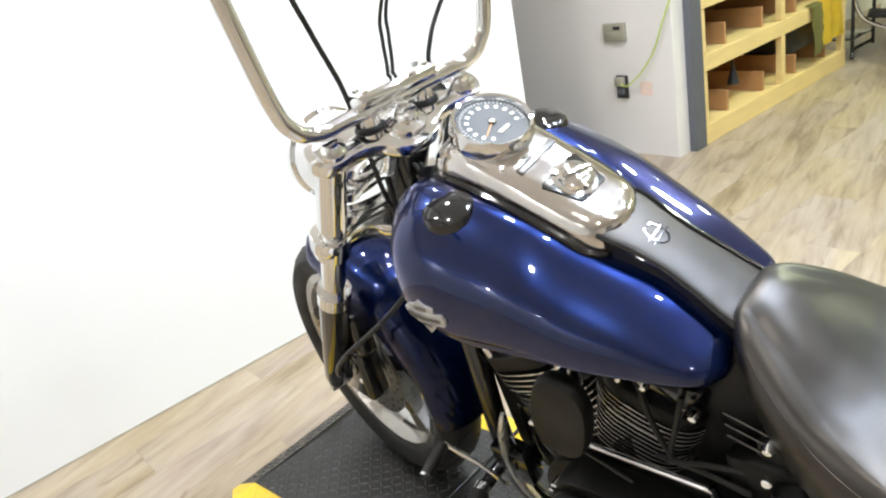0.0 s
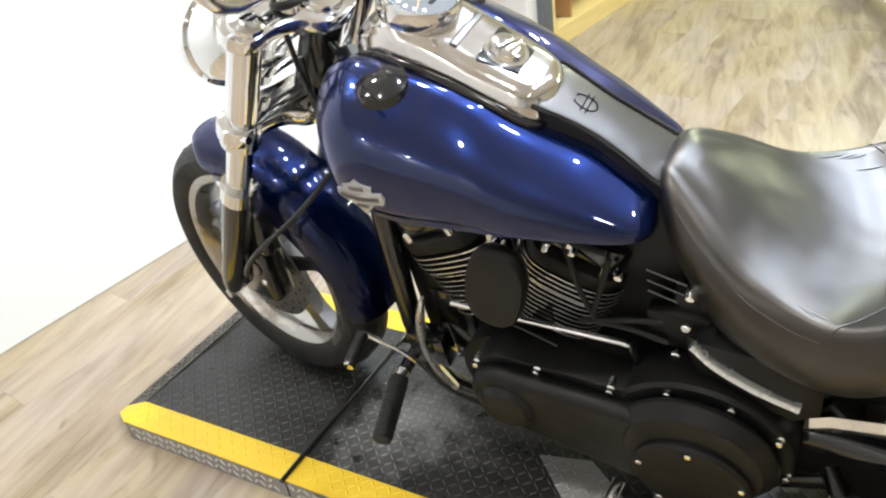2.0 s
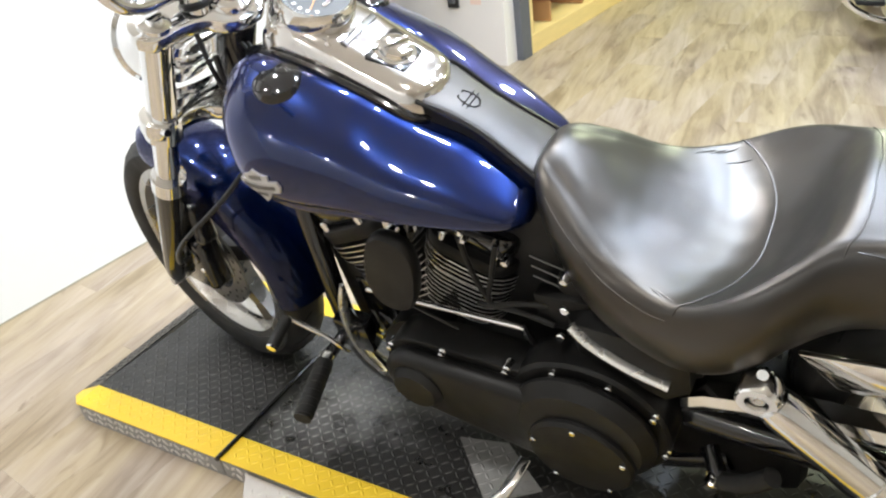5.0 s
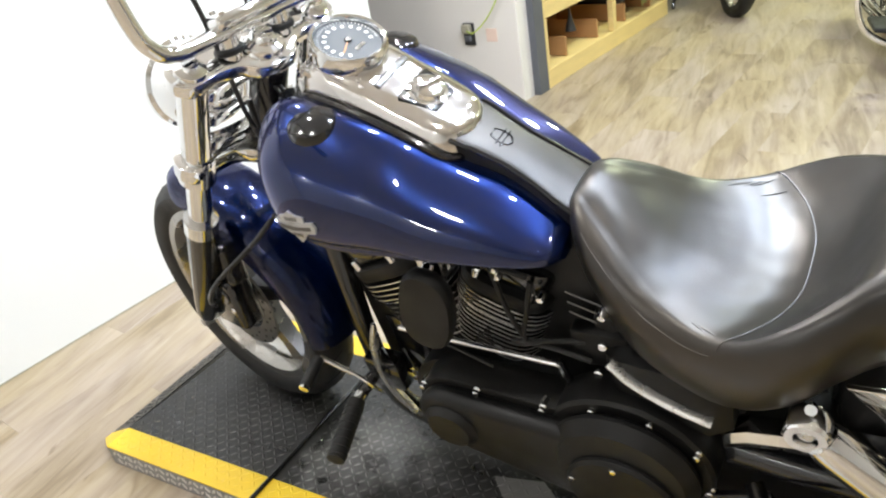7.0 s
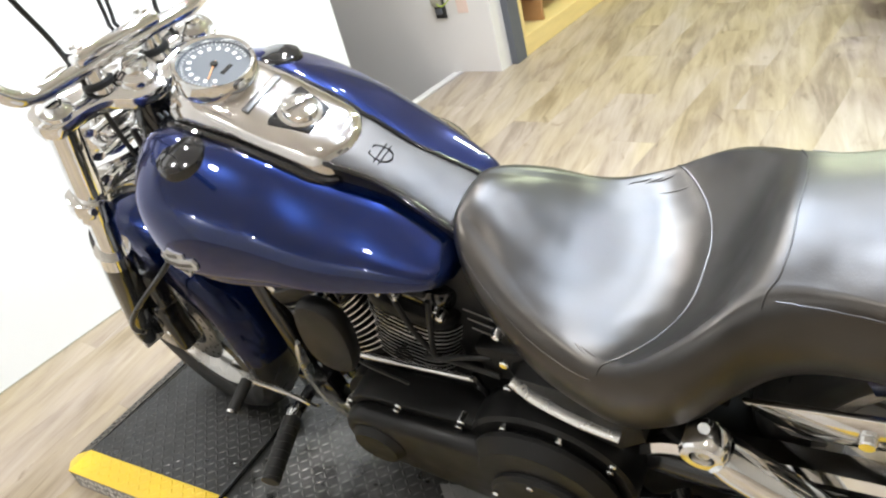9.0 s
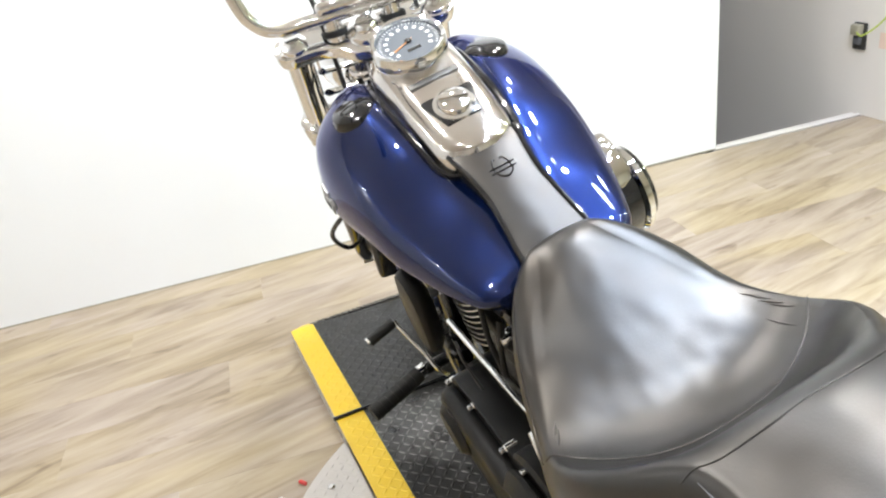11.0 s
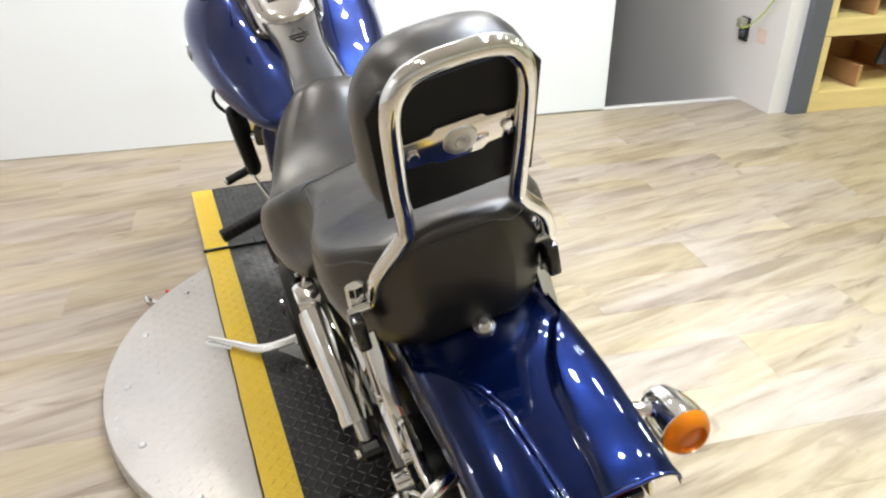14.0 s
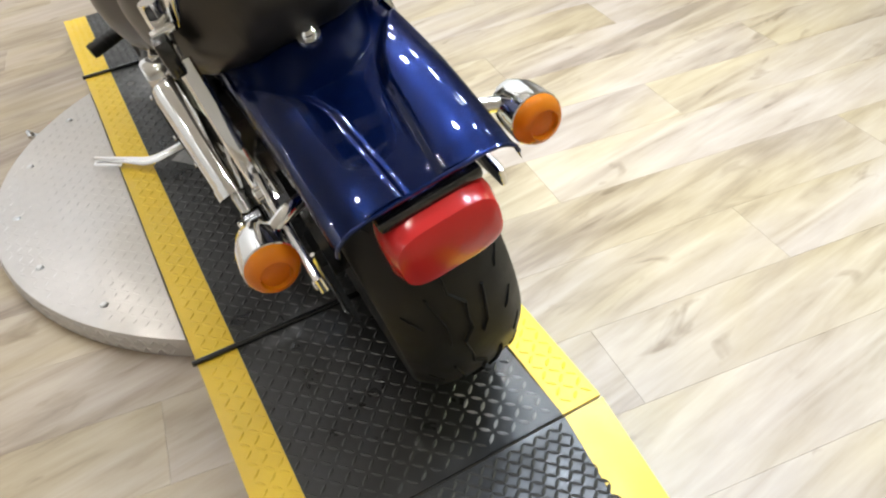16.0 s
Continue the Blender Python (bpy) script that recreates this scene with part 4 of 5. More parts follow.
# side cover below the seat, with a bright strip
part("side_cover", loft([[(x, y0, z0), (x, y1, z0 + 0.01), (x, y1, z1), (x, y0, z1 + 0.006)] for x, y0, y1, z0, z1 in
                         ((.65, .06, .125, .44, .49), (.63, .06, .143, .42, .50), (.56, .06, .150, .39, .50), (.49, .06, .150, .36, .50), (.455, .06, .135, .37, .49))]), M["wrinkle"], bike, "black side cover with a bright strip")
part("strip", tube([(.636, .143, .496), (.60, .149, .466), (.54, .151, .433), (.483, .149, .410)], 0.013, 12, 6, 0.5), M["bright"], bike, "bright metal strip along the side cover")


# ---- wheels ----
def wheel(name, axle, r, width, rim_r, turn, label, disc_side):
    cx, cy, cz = axle
    hw = width / 2
    root = part(name, lathe([(rim_r - 0.004, -hw * 0.62), (rim_r + 0.012, -hw * 0.70), (rim_r + 0.012, -hw * 0.78), (rim_r - 0.012, -hw * 0.74), (rim_r - 0.03, -hw * 0.35), (rim_r - 0.034, 0),
                             (rim_r - 0.03, hw * 0.35), (rim_r - 0.012, hw * 0.74), (rim_r + 0.012, hw * 0.78), (rim_r + 0.012, hw * 0.70), (rim_r - 0.004, hw * 0.62), (rim_r - 0.018, 0)],
                            axle, "y", 72, True), M["rim"], bike, label, turn=turn)
    crown = [(rim_r + 0.004, -hw * 0.74), (rim_r + 0.02, -hw * 0.90), ((r + rim_r) / 2 + 0.005, -hw), (r - 0.028, -hw * 0.93), (r - 0.010, -hw * 0.66), (r - 0.002, -hw * 0.33), (r, 0)]
    prof = [(float(a), float(b)) for a, b in spline(crown + [(a, -b) for a, b in crown[-2::-1]], 4)]
    tyre = part("tyre", lathe(prof, axle, "y", 96), M["rubber"], root, "black rubber tyre", turn=turn)
    part("hub", lathe([(0, -0.05), (0.026, -0.05), (0.05, -0.045), (0.045, -0.02), (0.04, 0), (0.045, 0.02), (0.05, 0.045), (0.026, 0.05), (0, 0.05)], axle, "y", 36), M["steel"], root, turn=turn)
    for k in range(5):
        a = radians(72 * k + 20)
        m = at(axle) @ Matrix.Rotation(-a, 4, "Y")
        bm = loft([[(x, -t, -w), (x, -t * 0.5, w * 0.2), (x, -t, w), (x, t, w), (x, t * 0.5, -w * 0.2), (x, t, -w)] for x, w, t in ((0.035, 0.034, 0.03), (0.09, 0.022, 0.022), (0.16, 0.019, 0.018), (rim_r - 0.022, 0.03, 0.02))])
        part("spoke", bm, M["cast"], root, turn=(turn or Matrix.Identity(4)) @ m)
    y = disc_side * (hw * 0.72)
    dm = part("brake_disc", lathe([(0.075, y - 0.003), (0.141, y - 0.003), (0.141, y + 0.003), (0.075, y + 0.003)], axle, "y", 56, True), M["cast"], root, "drilled steel brake disc", turn=turn)
    for k in range(15):
        for rr, o in ((0.122, 0), (0.135, 0.2), (0.108, -0.2)):
            a = 2 * math.pi * k / 15 + o
            # dark discs stand in for the shade inside the drilled holes
            part("hole_shade", disc(0.004, -0.0036, 0.0036, (cx + rr * math.cos(a), cy + y, cz + rr * math.sin(a)), "y", 8), M["shadefill"], dm, turn=turn)
    part("disc_carrier", lathe([(0.0, y - 0.004), (0.088, y - 0.004), (0.096, y), (0.088, y + 0.005), (0.05, y + 0.012), (0, y + 0.012)], axle, "y", 40), M["black"], root, turn=turn)
    return root, tyre, prof


_, ftyre, _ = wheel("front_wheel", FA, 0.325, 0.118, 0.245, ST, "cast alloy front wheel with black tyre", 1)
_, rtyre, _ = wheel("rear_wheel", RA, 0.32, 0.178, 0.225, None, "cast alloy rear wheel with wide black tyre", -1)


def treads(axle, r, hw, parent, turn, count, lines):
    """Dark raised strips that stand in for the shade in a tyre's zigzag grooves."""
    def on(ang, v):
        k = abs(v)
        rr = r - 0.002 * (k / 0.33) if k < 0.33 else (r - 0.002 - (k - 0.33) / 0.33 * 0.008 if k < 0.66 else r - 0.010 - (k - 0.66) / 0.27 * 0.018)
        rr += 0.0004
        return (axle[0] + rr * math.cos(ang), axle[1] + v * hw, axle[2] + rr * math.sin(ang))
    for k in range(count):
        a0 = 2 * math.pi * k / count
        for w, line in lines:
            p = [on(a0 + da, v) for v, da in line]
            p2 = []
            for q0, q1, (v0, d0), (v1, d1) in zip(p, p[1:], line, line[1:]):
                p2 += [on(a0 + d0 + (d1 - d0) * u, v0 + (v1 - v0) * u) for u in (0, 0.34, 0.67)]
            p2.append(p[-1])
            part("recess_shade", tube(p2, w, 6, 1, 0.45, up=(0, 1, 0)), M["shadefill"], parent, smooth=False, turn=turn)


treads(RA, 0.32, 0.089, rtyre, None, 13,
       [(0.0046, [(.10, 0.0), (.12, .07), (-.07, .15), (-.02, .22), (-.03, .29), (.15, .36), (.10, .4834)]), (0.0042, [(0.42, 0.05), (0.30, 0.24), (0.36, 0.34)]), (0.0042, [(-0.38, 0.12), (-0.28, 0.30), (-0.16, 0.36)]),
        (0.003, [(0.80, 0.10), (0.62, 0.20)]), (0.003, [(-0.82, 0.02), (-0.66, 0.10)]), (0.003, [(-0.78, 0.26), (-0.6, 0.34)])])
treads(FA, 0.325, 0.059, ftyre, ST, 26, [(0.002, [(0.15, 0.0), (0.45, 0.05), (0.75, 0.16)]), (0.002, [(-0.15, 0.1), (-0.45, 0.15), (-0.75, 0.26)])])


# ---- fenders ----
def front_fender():
    rings = []
    for k in range(33):
        a = radians(80 + (183 - 80) * k / 32)
        u = k / 32
        R = 0.353
        skirt = 0.040 + 0.055 * math.sin(math.pi * min(1, u * 1.15 + 0.02)) ** 0.8
        if u > 0.9:
            skirt *= 1 - (u - 0.9) * 3
        w = 0.078 - (0.02 * (0.06 - u) / 0.06 if u < 0.06 else 0)
        sec = [(-w * 0.98, R - skirt), (-w, R - 0.035), (-w * 0.86, R - 0.010), (-w * 0.5, R + 0.004), (0, R + 0.009), (w * 0.5, R + 0.004), (w * 0.86, R - 0.010), (w, R - 0.035), (w * 0.98, R - skirt)]
        rings.append([(FA[0] + rr * math.cos(a), y, FA[2] + rr * math.sin(a)) for y, rr in [(float(p[0]), float(p[1])) for p in spline(sec, 4)]])
    bm = loft(rings, caps=False, closed=False)
    bmesh.ops.solidify(bm, geom=bm.faces[:], thickness=0.003)
    f = part("front_fender", bm, M["paint"], bike, "glossy metallic dark blue front fender", turn=ST)
    for dx, dz in ((-0.04, 0.30), (-0.075, 0.285)):
        part("fender_bolt", disc(0.008, 0.074, 0.086, (FA[0] + dx, 0, FA[2] + dz - 0.03), "y", 12, 0.002), M["chrome"], f, turn=ST)
    part("fender_bracket", box(FA[0] - 0.11, FA[0] - 0.02, 0.074, 0.084, FA[2] + 0.22, FA[2] + 0.29, 0.006), M["black"], f, turn=ST)


front_fender()

# rear fender: x, top z, half width, side depth
RF = [(.20, .64, .095, .10), (.12, .655, .098, .11), (.04, .660, .100, .115), (-.04, .656, .102, .11), (-.10, .645, .103, .10), (-.17, .627, .104, .09), (-.24, .604, .105, .075), (-.30, .582, .106, .05), (-.333, .567, .106, .030)]


def rear_fender():
    rings = []
    for x, z, w, d in spline(RF, 14):
        x, z, w, d = float(x), float(z), float(w), float(d)
        tilt = 0.32 * min(1, max(0, (x + .34) / .12))
        wc = float(np.interp(x, [-.34, -.21, -.175, -.13, -.09], [.026, .039, .052, .082, .112]))
        dy = -.018 * min(1, max(0, (.2 - x) / .4))
        sec = [(-w, z - d), (-w, z - d * .75), (-w, z - .04), (-w * .985, z - .026)]
        for k in range(-32, 33):
            f = k / 32
            y = w * .97 * f
            crown = -.014 * abs(f) ** 6 - .006 * f * f
            u = min(1, max(0, (wc - abs(y)) / .013))
            sec.append((y, z + crown - .011 * u * u * (3 - 2 * u)))
        sec += [(w * .985, z - .026), (w, z - .04), (w, z - d * .75), (w, z - d)]
        rings.append([(x - (z - q[1]) * tilt, q[0] + dy, q[1]) for q in sec])
    bm = loft(rings, caps=False, closed=False)
    bmesh.ops.solidify(bm, geom=bm.faces[:], thickness=0.003)
    f = part("rear_fender", bm, M["paint"], bike, "glossy metallic dark blue rear fender")
    part("seat_bolt", lathe([(0, 0.010), (0.006, 0.0095), (0.009, 0.006), (0.009, 0.001), (0.014, 0.0005), (0.014, -0.012)], axis="z", seg=18), M["chrome"], f, "chrome seat bolt with tab", turn=at((-0.100, -0.014, 0.638), rot=(0, -12, 0)))
    part("rear_lip", tube([(-.334, -.123, .540), (-.335, -.117, .552), (-.335, -.093, .561), (-.335, -.018, .563), (-.335, .057, .561), (-.335, .081, .552), (-.334, .087, .540)], 0.0026, 8, 5), M["paint"], f)


rear_fender()

# tail lamp
rings = []
for x, w, z0, z1 in ((-.28, .055, .470, .540), (-.305, .064, .452, .545), (-.33, .065, .446, .541), (-.350, .060, .452, .530), (-.357, .050, .465, .515)):
    zc, h = (z0 + z1) / 2, (z1 - z0) / 2
    rings.append([(x - 0.12 * (zc + h * math.copysign(abs(math.sin(t)) ** 0.6, math.sin(t)) - 0.5), w * math.copysign(abs(math.cos(t)) ** 0.55, math.cos(t)) - .02, zc + h * math.copysign(abs(math.sin(t)) ** 0.6, math.sin(t))) for t in (2 * math.pi * j / 36 for j in range(36))])
tail = part("tail_lamp", loft(rings), M["red"], bike, "red tail lamp lens below the rear fender")
part("reflector_core", box(-.33, -.28, -.065, .03, .445, .53, .008), M["badge"], tail, "silver reflector behind the red lens")
part("mount", box(-.295, -.22, -.065, .03, .45, .55, .01), M["black"], tail)
# black strip stands in for the fender's shade on top of the lens
part("shade_strip", box(-.338, -.27, -.080, .040, .536, .552, .005), M["black"], tail, "black strip for the shade under the rear fender")


def signal(x, y, z, s):
    m = at((x, y, z))
    b = part("turn_signal", lathe([(0, 0.052), (0.014, 0.048), (0.026, 0.034), (0.032, 0.012), (0.0335, -0.012), (0.0335, -0.024), (0.030, -0.026), (0.029, -0.014), (0, -0.012)], (0, 0, 0), "x", 36), M["chrome"], bike, "chrome bullet turn signal with amber lens", turn=m)
    part("lens", lathe([(0.0, -0.0385), (0.009, -0.0385), (0.0145, -0.0365), (0.0165, -0.0365), (0.0185, -0.0415), (0.023, -0.0400), (0.0285, -0.0345), (0.032, -0.028), (0.032, -0.022), (0, -0.02)], (0, 0, 0), "x", 36), M["amber"], b, "amber turn signal lens", turn=m)
    part("stalk", tube([(x + 0.012, y - s * 0.015, z + 0.012), (x + 0.02, y - s * 0.045, z + 0.022), (x + 0.03, y - s * 0.07, z + 0.02)], 0.010, 10, 4), M["chrome"], b)


signal(-.208, .152, .486, 1)
signal(-.222, -.19, .490, -1)

# fender struts, sissy bar and its plates
for s in (1, -1):
    st = part("fender_strut", plate([(.312, .516), (.12, .530), (-.05, .520), (-.20, .502), (-.287, .486), (-.287, .464), (-.20, .462), (-.05, .466), (.12, .468), (.235, .456), (.258, .458)], min(s * .111, s * .121), max(s * .111, s * .121), "y", .003), M["chrome"], bike, "chrome fender strut")
    for bx in (.172, .03, -.10):
        part("strut_bolt", disc(0.011, min(s * .12, s * .132), max(s * .12, s * .132), (bx, 0, .485), "y", 14, .002), M["chrome"], st)
    PLY = -.008 if s > 0 else .012
    part("side_plate", join(tube([(.02, s * .128 + PLY, .50), (-.005, s * .128 + PLY, .58), (-.045, s * .127 + PLY, .69), (-.062, s * .125 + PLY, .735)], 0.012, 8, 5, 0.5, (1, 0, 0)),
                            tube([(-.10, s * .128 + PLY, .50), (-.085, s * .128 + PLY, .57), (-.055, s * .127 + PLY, .66)], 0.010, 8, 5, 0.5, (1, 0, 0)),
                            tube([(-.02, s * .127 + PLY, .60), (-.078, s * .127 + PLY, .60)], 0.009, 8, 1, 0.5, (1, 0, 0))), M["chrome"], bike, "chrome side plate of the sissy bar")
    part("latch", box(-.085, -.055, min(s * .128 + PLY, s * .145 + PLY), max(s * .128 + PLY, s * .145 + PLY), .655, .70, .004), M["black"], bike)
    part("latch_pin", tube([(-.06, s * .115 + PLY, .700), (-.06, s * .142 + PLY, .700)], .006, 10, 1), M["chrome"], bike)
SBO = -.017
SB = [(-.052, .118, .70), (-.075, .105, .745), (-.103, .070, .795), (-.112, .066, .815), (-.150, .068, .895), (-.183, .066, .965), (-.192, .052, .992), (-.196, .03, 1.002), (-.197, 0, 1.004)]
bar = part("sissy_bar", tube([(x, y + SBO, z) for x, y, z in SB] + [(x, SBO - y, z) for x, y, z in SB[-2::-1]], 0.0105, 14, 6), M["chrome"], bike, "polished chrome sissy bar with black pad")


def pad_shape():
    """A rounded slab that leans back with the bar."""
    rings = []
    for k, (t, sc) in enumerate(((0.008, .90), (0.0, .965), (-0.012, 1.0), (-0.03, 1.0), (-0.045, .97), (-0.056, .90), (-0.062, .75), (-0.064, .4))):
        ring = []
        for j in range(48):
            a = 2 * math.pi * j / 48
            c, q = math.cos(a), math.sin(a)
            y = 0.095 * sc * math.copysign(abs(c) ** 0.62, c) * (1 - 0.10 * q)
            z = 0.100 * sc * math.copysign(abs(q) ** 0.62, q)
            ring.append((-t, y, z))
        rings.append(ring)
    return loft(rings)


PM = at((-.135, -.019, .912), rot=(0, -23, 0))
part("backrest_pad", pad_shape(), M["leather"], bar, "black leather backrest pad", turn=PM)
part("pad_back", plate([(-.084, -.086), (-.088, .06), (-.072, .082), (.072, .082), (.088, .06), (.084, -.086)], -.0115, -.004, "x", .002), M["padback"], bar, "flat black vinyl back of the pad", turn=PM)
part("cross_plate", plate([(-.066, .016), (-.03, .018), (-.024, .024), (.024, .024), (.03, .018), (.066, .016), (.066, -.016), (.03, -.018), (.024, -.024), (-.024, -.024), (-.03, -.018), (-.066, -.016)], -.016, -.012, "x", .001), M["satin"], bar, "chrome cross plate", turn=PM)
part("medallion", lathe([(0, -.020), (.006, -.0205), (.007, -.0195), (.012, -.020), (.017, -.0185), (.0185, -.016)], (0, 0, 0), "x", 32), M["steel"], bar, "round silver medallion", turn=PM)
for y in (-.05, .05):
    part("plate_bolt", disc(.006, -.020, -.016, (0, y, 0), "x", 12, .001), M["chrome"], bar, turn=PM)

# ---- front end ----
def fork():
    def tp(z, off=0.0):
        return (S0.x + 0.021 + (S0.z - z) * math.tan(RAKE) + off, z)
    for s in (1, -1):
        y = 0.135 * s
        leg = part("fork_leg", tube([(tp(.98)[0], y, .98), (tp(.80)[0], y, .80)], 0.0265, 20, 1), M["chrome"], bike, "chrome fork leg with black lower slider", turn=ST)
        part("slider", tube([(tp(.82)[0], y, .82), (tp(.655)[0], y, .655)], 0.0235, 20, 1), M["chrome"], leg, turn=ST)
        part("lower_slider", tube([(tp(.655)[0], y, .655), (tp(.60)[0], y, .60), (tp(.46)[0], y, .46), (tp(.38)[0], y, .38), (tp(.345)[0], y, .345)], [0.031, 0.031, 0.029, 0.027, 0.02], 18, 3), M["black"], leg, "black lower fork slider", turn=ST)
        for z, r, h in ((.80, .035, .022), (.655, .034, .016)):
            part("collar", tube([(tp(z + h)[0], y, z + h), (tp(z - h)[0], y, z - h)], r, 22, 1), M["chrome"], leg, turn=ST)
        part("pinch_bolt", tube([(tp(.80)[0] - .03, y + .02, .80), (tp(.80)[0] - .045, y + .02, .80)], .007, 10, 1), M["chrome"], leg, turn=ST)
        part("end_bolt", tube([(tp(.35)[0], y, .35), (tp(.33)[0], y, .33)], .012, 10, 1), M["steel"], leg, turn=ST)
        part("fork_cap", lathe([(0, .03), (.014, .03), (.018, .024), (.026, .018), (.03, .0), (.03, -.012)], (0, 0, 0), "z", 24), M["chrome"], leg, turn=ST @ at((tp(.985)[0], y, .985), rot=(0, -31.5, 0)))
    part("axle", tube([(FA[0], -.15, FA[2]), (FA[0], .15, FA[2])], .011, 12, 1), M["steel"], bike, turn=ST)
    # clamps
    cm = ST @ at(S0, rot=(0, -31.5, 0))
    outline = [(-.045, -.03), (-.045, .03), (-.02, .06), (-.01, .10), (-.012, .155), (.02, .175), (.052, .155), (.055, .09), (.045, .04), (.045, -.04), (.055, -.09), (.052, -.155), (.02, -.175), (-.012, -.155), (-.01, -.10), (-.02, -.06)]
    top = part("upper_clamp", plate([tuple(map(float, p)) for p in spline(outline, 3, True)], -.012, .014, "z", .004), M["chrome"], bike, "chrome upper fork clamp", turn=cm)
    part("stem_nut", lathe([(0, .042), (.016, .041), (.021, .036), (.023, .03), (.034, .026), (.037, .02), (.037, .012)], (0, 0, 0), "z", 30), M["chrome"], top, turn=cm)
    lo = cm @ at((0.0, 0, -.205))
    part("lower_clamp", plate([tuple(map(float, p)) for p in spline(outline, 3, True)], -.018, .018, "z", .005), M["chrome"], bike, "chrome lower fork clamp", turn=lo)
    part("steering_head", lathe([(.034, -.19), (.034, -.02), (.028, -.012)], (0, 0, 0), "z", 24), M["black"], bike, "black steering head", turn=at(S0, rot=(0, -31.5, 0)))
    # cooling-fin style nacelle brackets between the clamps
    for k in range(3):
        part("headlamp_bracket", tube([(tp(.93 - k * .05)[0] - .01, .10, .93 - k * .05), (tp(.93 - k * .05)[0] + .03, .05, .92 - k * .05), (tp(.93 - k * .05)[0] + .035, -.05, .92 - k * .05)], .012, 10, 4, .6), M["chrome"], bike, turn=ST)
    hl = part("headlamp", lathe([(0, -.105), (.03, -.10), (.06, -.08), (.08, -.045), (.088, 0), (.088, .03), (.094, .034), (.094, .052), (.088, .056), (.08, .06), (0, .062)], (0, 0, 0), "x", 48), M["chrome"], bike, "chrome bullet headlamp", turn=ST @ at((1.45, .015, .90)) @ Matrix.Diagonal((1, .94, .94, 1)))
    part("lens", lathe([(0, .072), (.05, .07), (.08, .061)], (0, 0, 0), "x", 36), M["badge"], hl, turn=ST @ at((1.45, .015, .90)) @ Matrix.Diagonal((1, .94, .94, 1)))
    # risers, clamp and bar
    bx, bz = 1.218, 1.030
    hb = [(bx, 0, bz), (bx, .10, bz), (bx - .002, .152, bz + .002), (bx - .004, .186, bz + .022), (bx - .010, .207, bz + .075), (bx - .03, .231, bz + .26), (bx - .045, .250, bz + .37), (bx - .085, .28, bz + .40), (bx - .20, .325, bz + .385), (bx - .27, .345, bz + .375)]
    part("handlebar", tube([(x, -y, z) for x, y, z in hb[:0:-1]] + hb, 0.0135, 16, 6), M["chrome"], bike, "tall chrome handlebar", turn=ST)
    for s in (1, -1):
        part("grip", tube([(bx - .14, .303 * s, bz + .393), (bx - .27, .345 * s, bz + .375)], .019, 14, 1), M["rubber"], bike, turn=ST)
        rz = part("riser", tube([(bx + .012, .055 * s, .985), (bx + .004, .055 * s, bz + .004)], [.020, .016], 16, 3), M["chrome"], bike, turn=ST)
        part("bushing", disc(.026, 0, .012, (bx + .012, .055 * s, .992), "z", 20, .003), M["rubber"], rz, turn=ST)
    part("bar_clamp", box(bx - .024, bx + .026, -.078, .078, bz + .004, bz + .030, .010, 3), M["chrome"], bike, "chrome handlebar clamp", turn=ST)
    for s in (1, -1):
        for o in (-.012, .014):
            part("clamp_bolt", disc(.006, 0, .005, (bx + o, .06 * s, bz + .029), "z", 12, .001), M["chrome"], bike, turn=ST)


fork()


def cables():
    c = [("clutch_cable", [(1.15, .24, 1.43), (1.21, .14, 1.31), (1.24, .106, 1.218), (1.242, .096, 1.15), (1.242, .088, 1.089), (1.245, .086, 1.03), (1.245, .090, .95), (1.24, .095, .88), (1.21, .10, .78)], .0045),
         ("throttle_cable", [(1.13, -.34, 1.42), (1.20, -.12, 1.28), (1.24, -.042, 1.154), (1.242, -.022, 1.109), (1.245, -.010, 1.058), (1.27, .005, .97), (1.20, .03, .86)], .0033),
         ("idle_cable", [(1.13, -.34, 1.44), (1.20, -.135, 1.29), (1.236, -.054, 1.158), (1.238, -.034, 1.11), (1.242, -.020, 1.06), (1.27, -.005, .97), (1.20, .02, .86)], .0033),
         ("brake_hose", [(1.13, -.35, 1.38), (1.18, -.25, 1.22), (1.24, -.163, 1.102), (1.242, -.12, 1.063), (1.24, -.096, 1.02), (1.20, -.085, .95), (1.17, -.07, .88)], .0042),
         ("brake_hose", [(1.22, .08, .74), (1.30, .16, .66), (1.40, .215, .585), (1.45, .225, .535), (1.50, .20, .475), (1.53, .165, .462), (1.545, .15, .48)], .0055),
         ("fork_hose", [(1.27, .055, .90), (1.265, .07, .82), (1.235, .09, .745)], .006)]
    for n, p, r in c:
        part(n, tube(p, r, 8, 8), M["cable"], bike)


cables()
# front brake caliper on the left slider
part("brake_caliper", join(box(1.495, 1.612, .060, .122, .325, .47, .014, 3), box(1.475, 1.555, .066, .114, .455, .56, .012, 3), disc(.022, .118, .127, (1.57, 0, .425), "y", 20, .003), disc(.022, .118, .127, (1.528, 0, .425), "y", 20, .003)), M["black"], bike, "black front brake caliper", turn=ST)
for x, z in ((1.505, .535), (1.59, .385), (1.515, .385)):
    part("caliper_bolt", disc(.008, .112, .124, (x, 0, z), "y", 12, .002), M["chrome"], bike, turn=ST)

# ---- engine, frame and running gear ----
CR = (0.970, 0, 0.24)


def superpts(a, b, p, n=28):
    return [(a * math.copysign(abs(math.cos(t)) ** p, math.cos(t)), b * math.copysign(abs(math.sin(t)) ** p, math.sin(t))) for t in (2 * math.pi * j / n for j in range(n))]


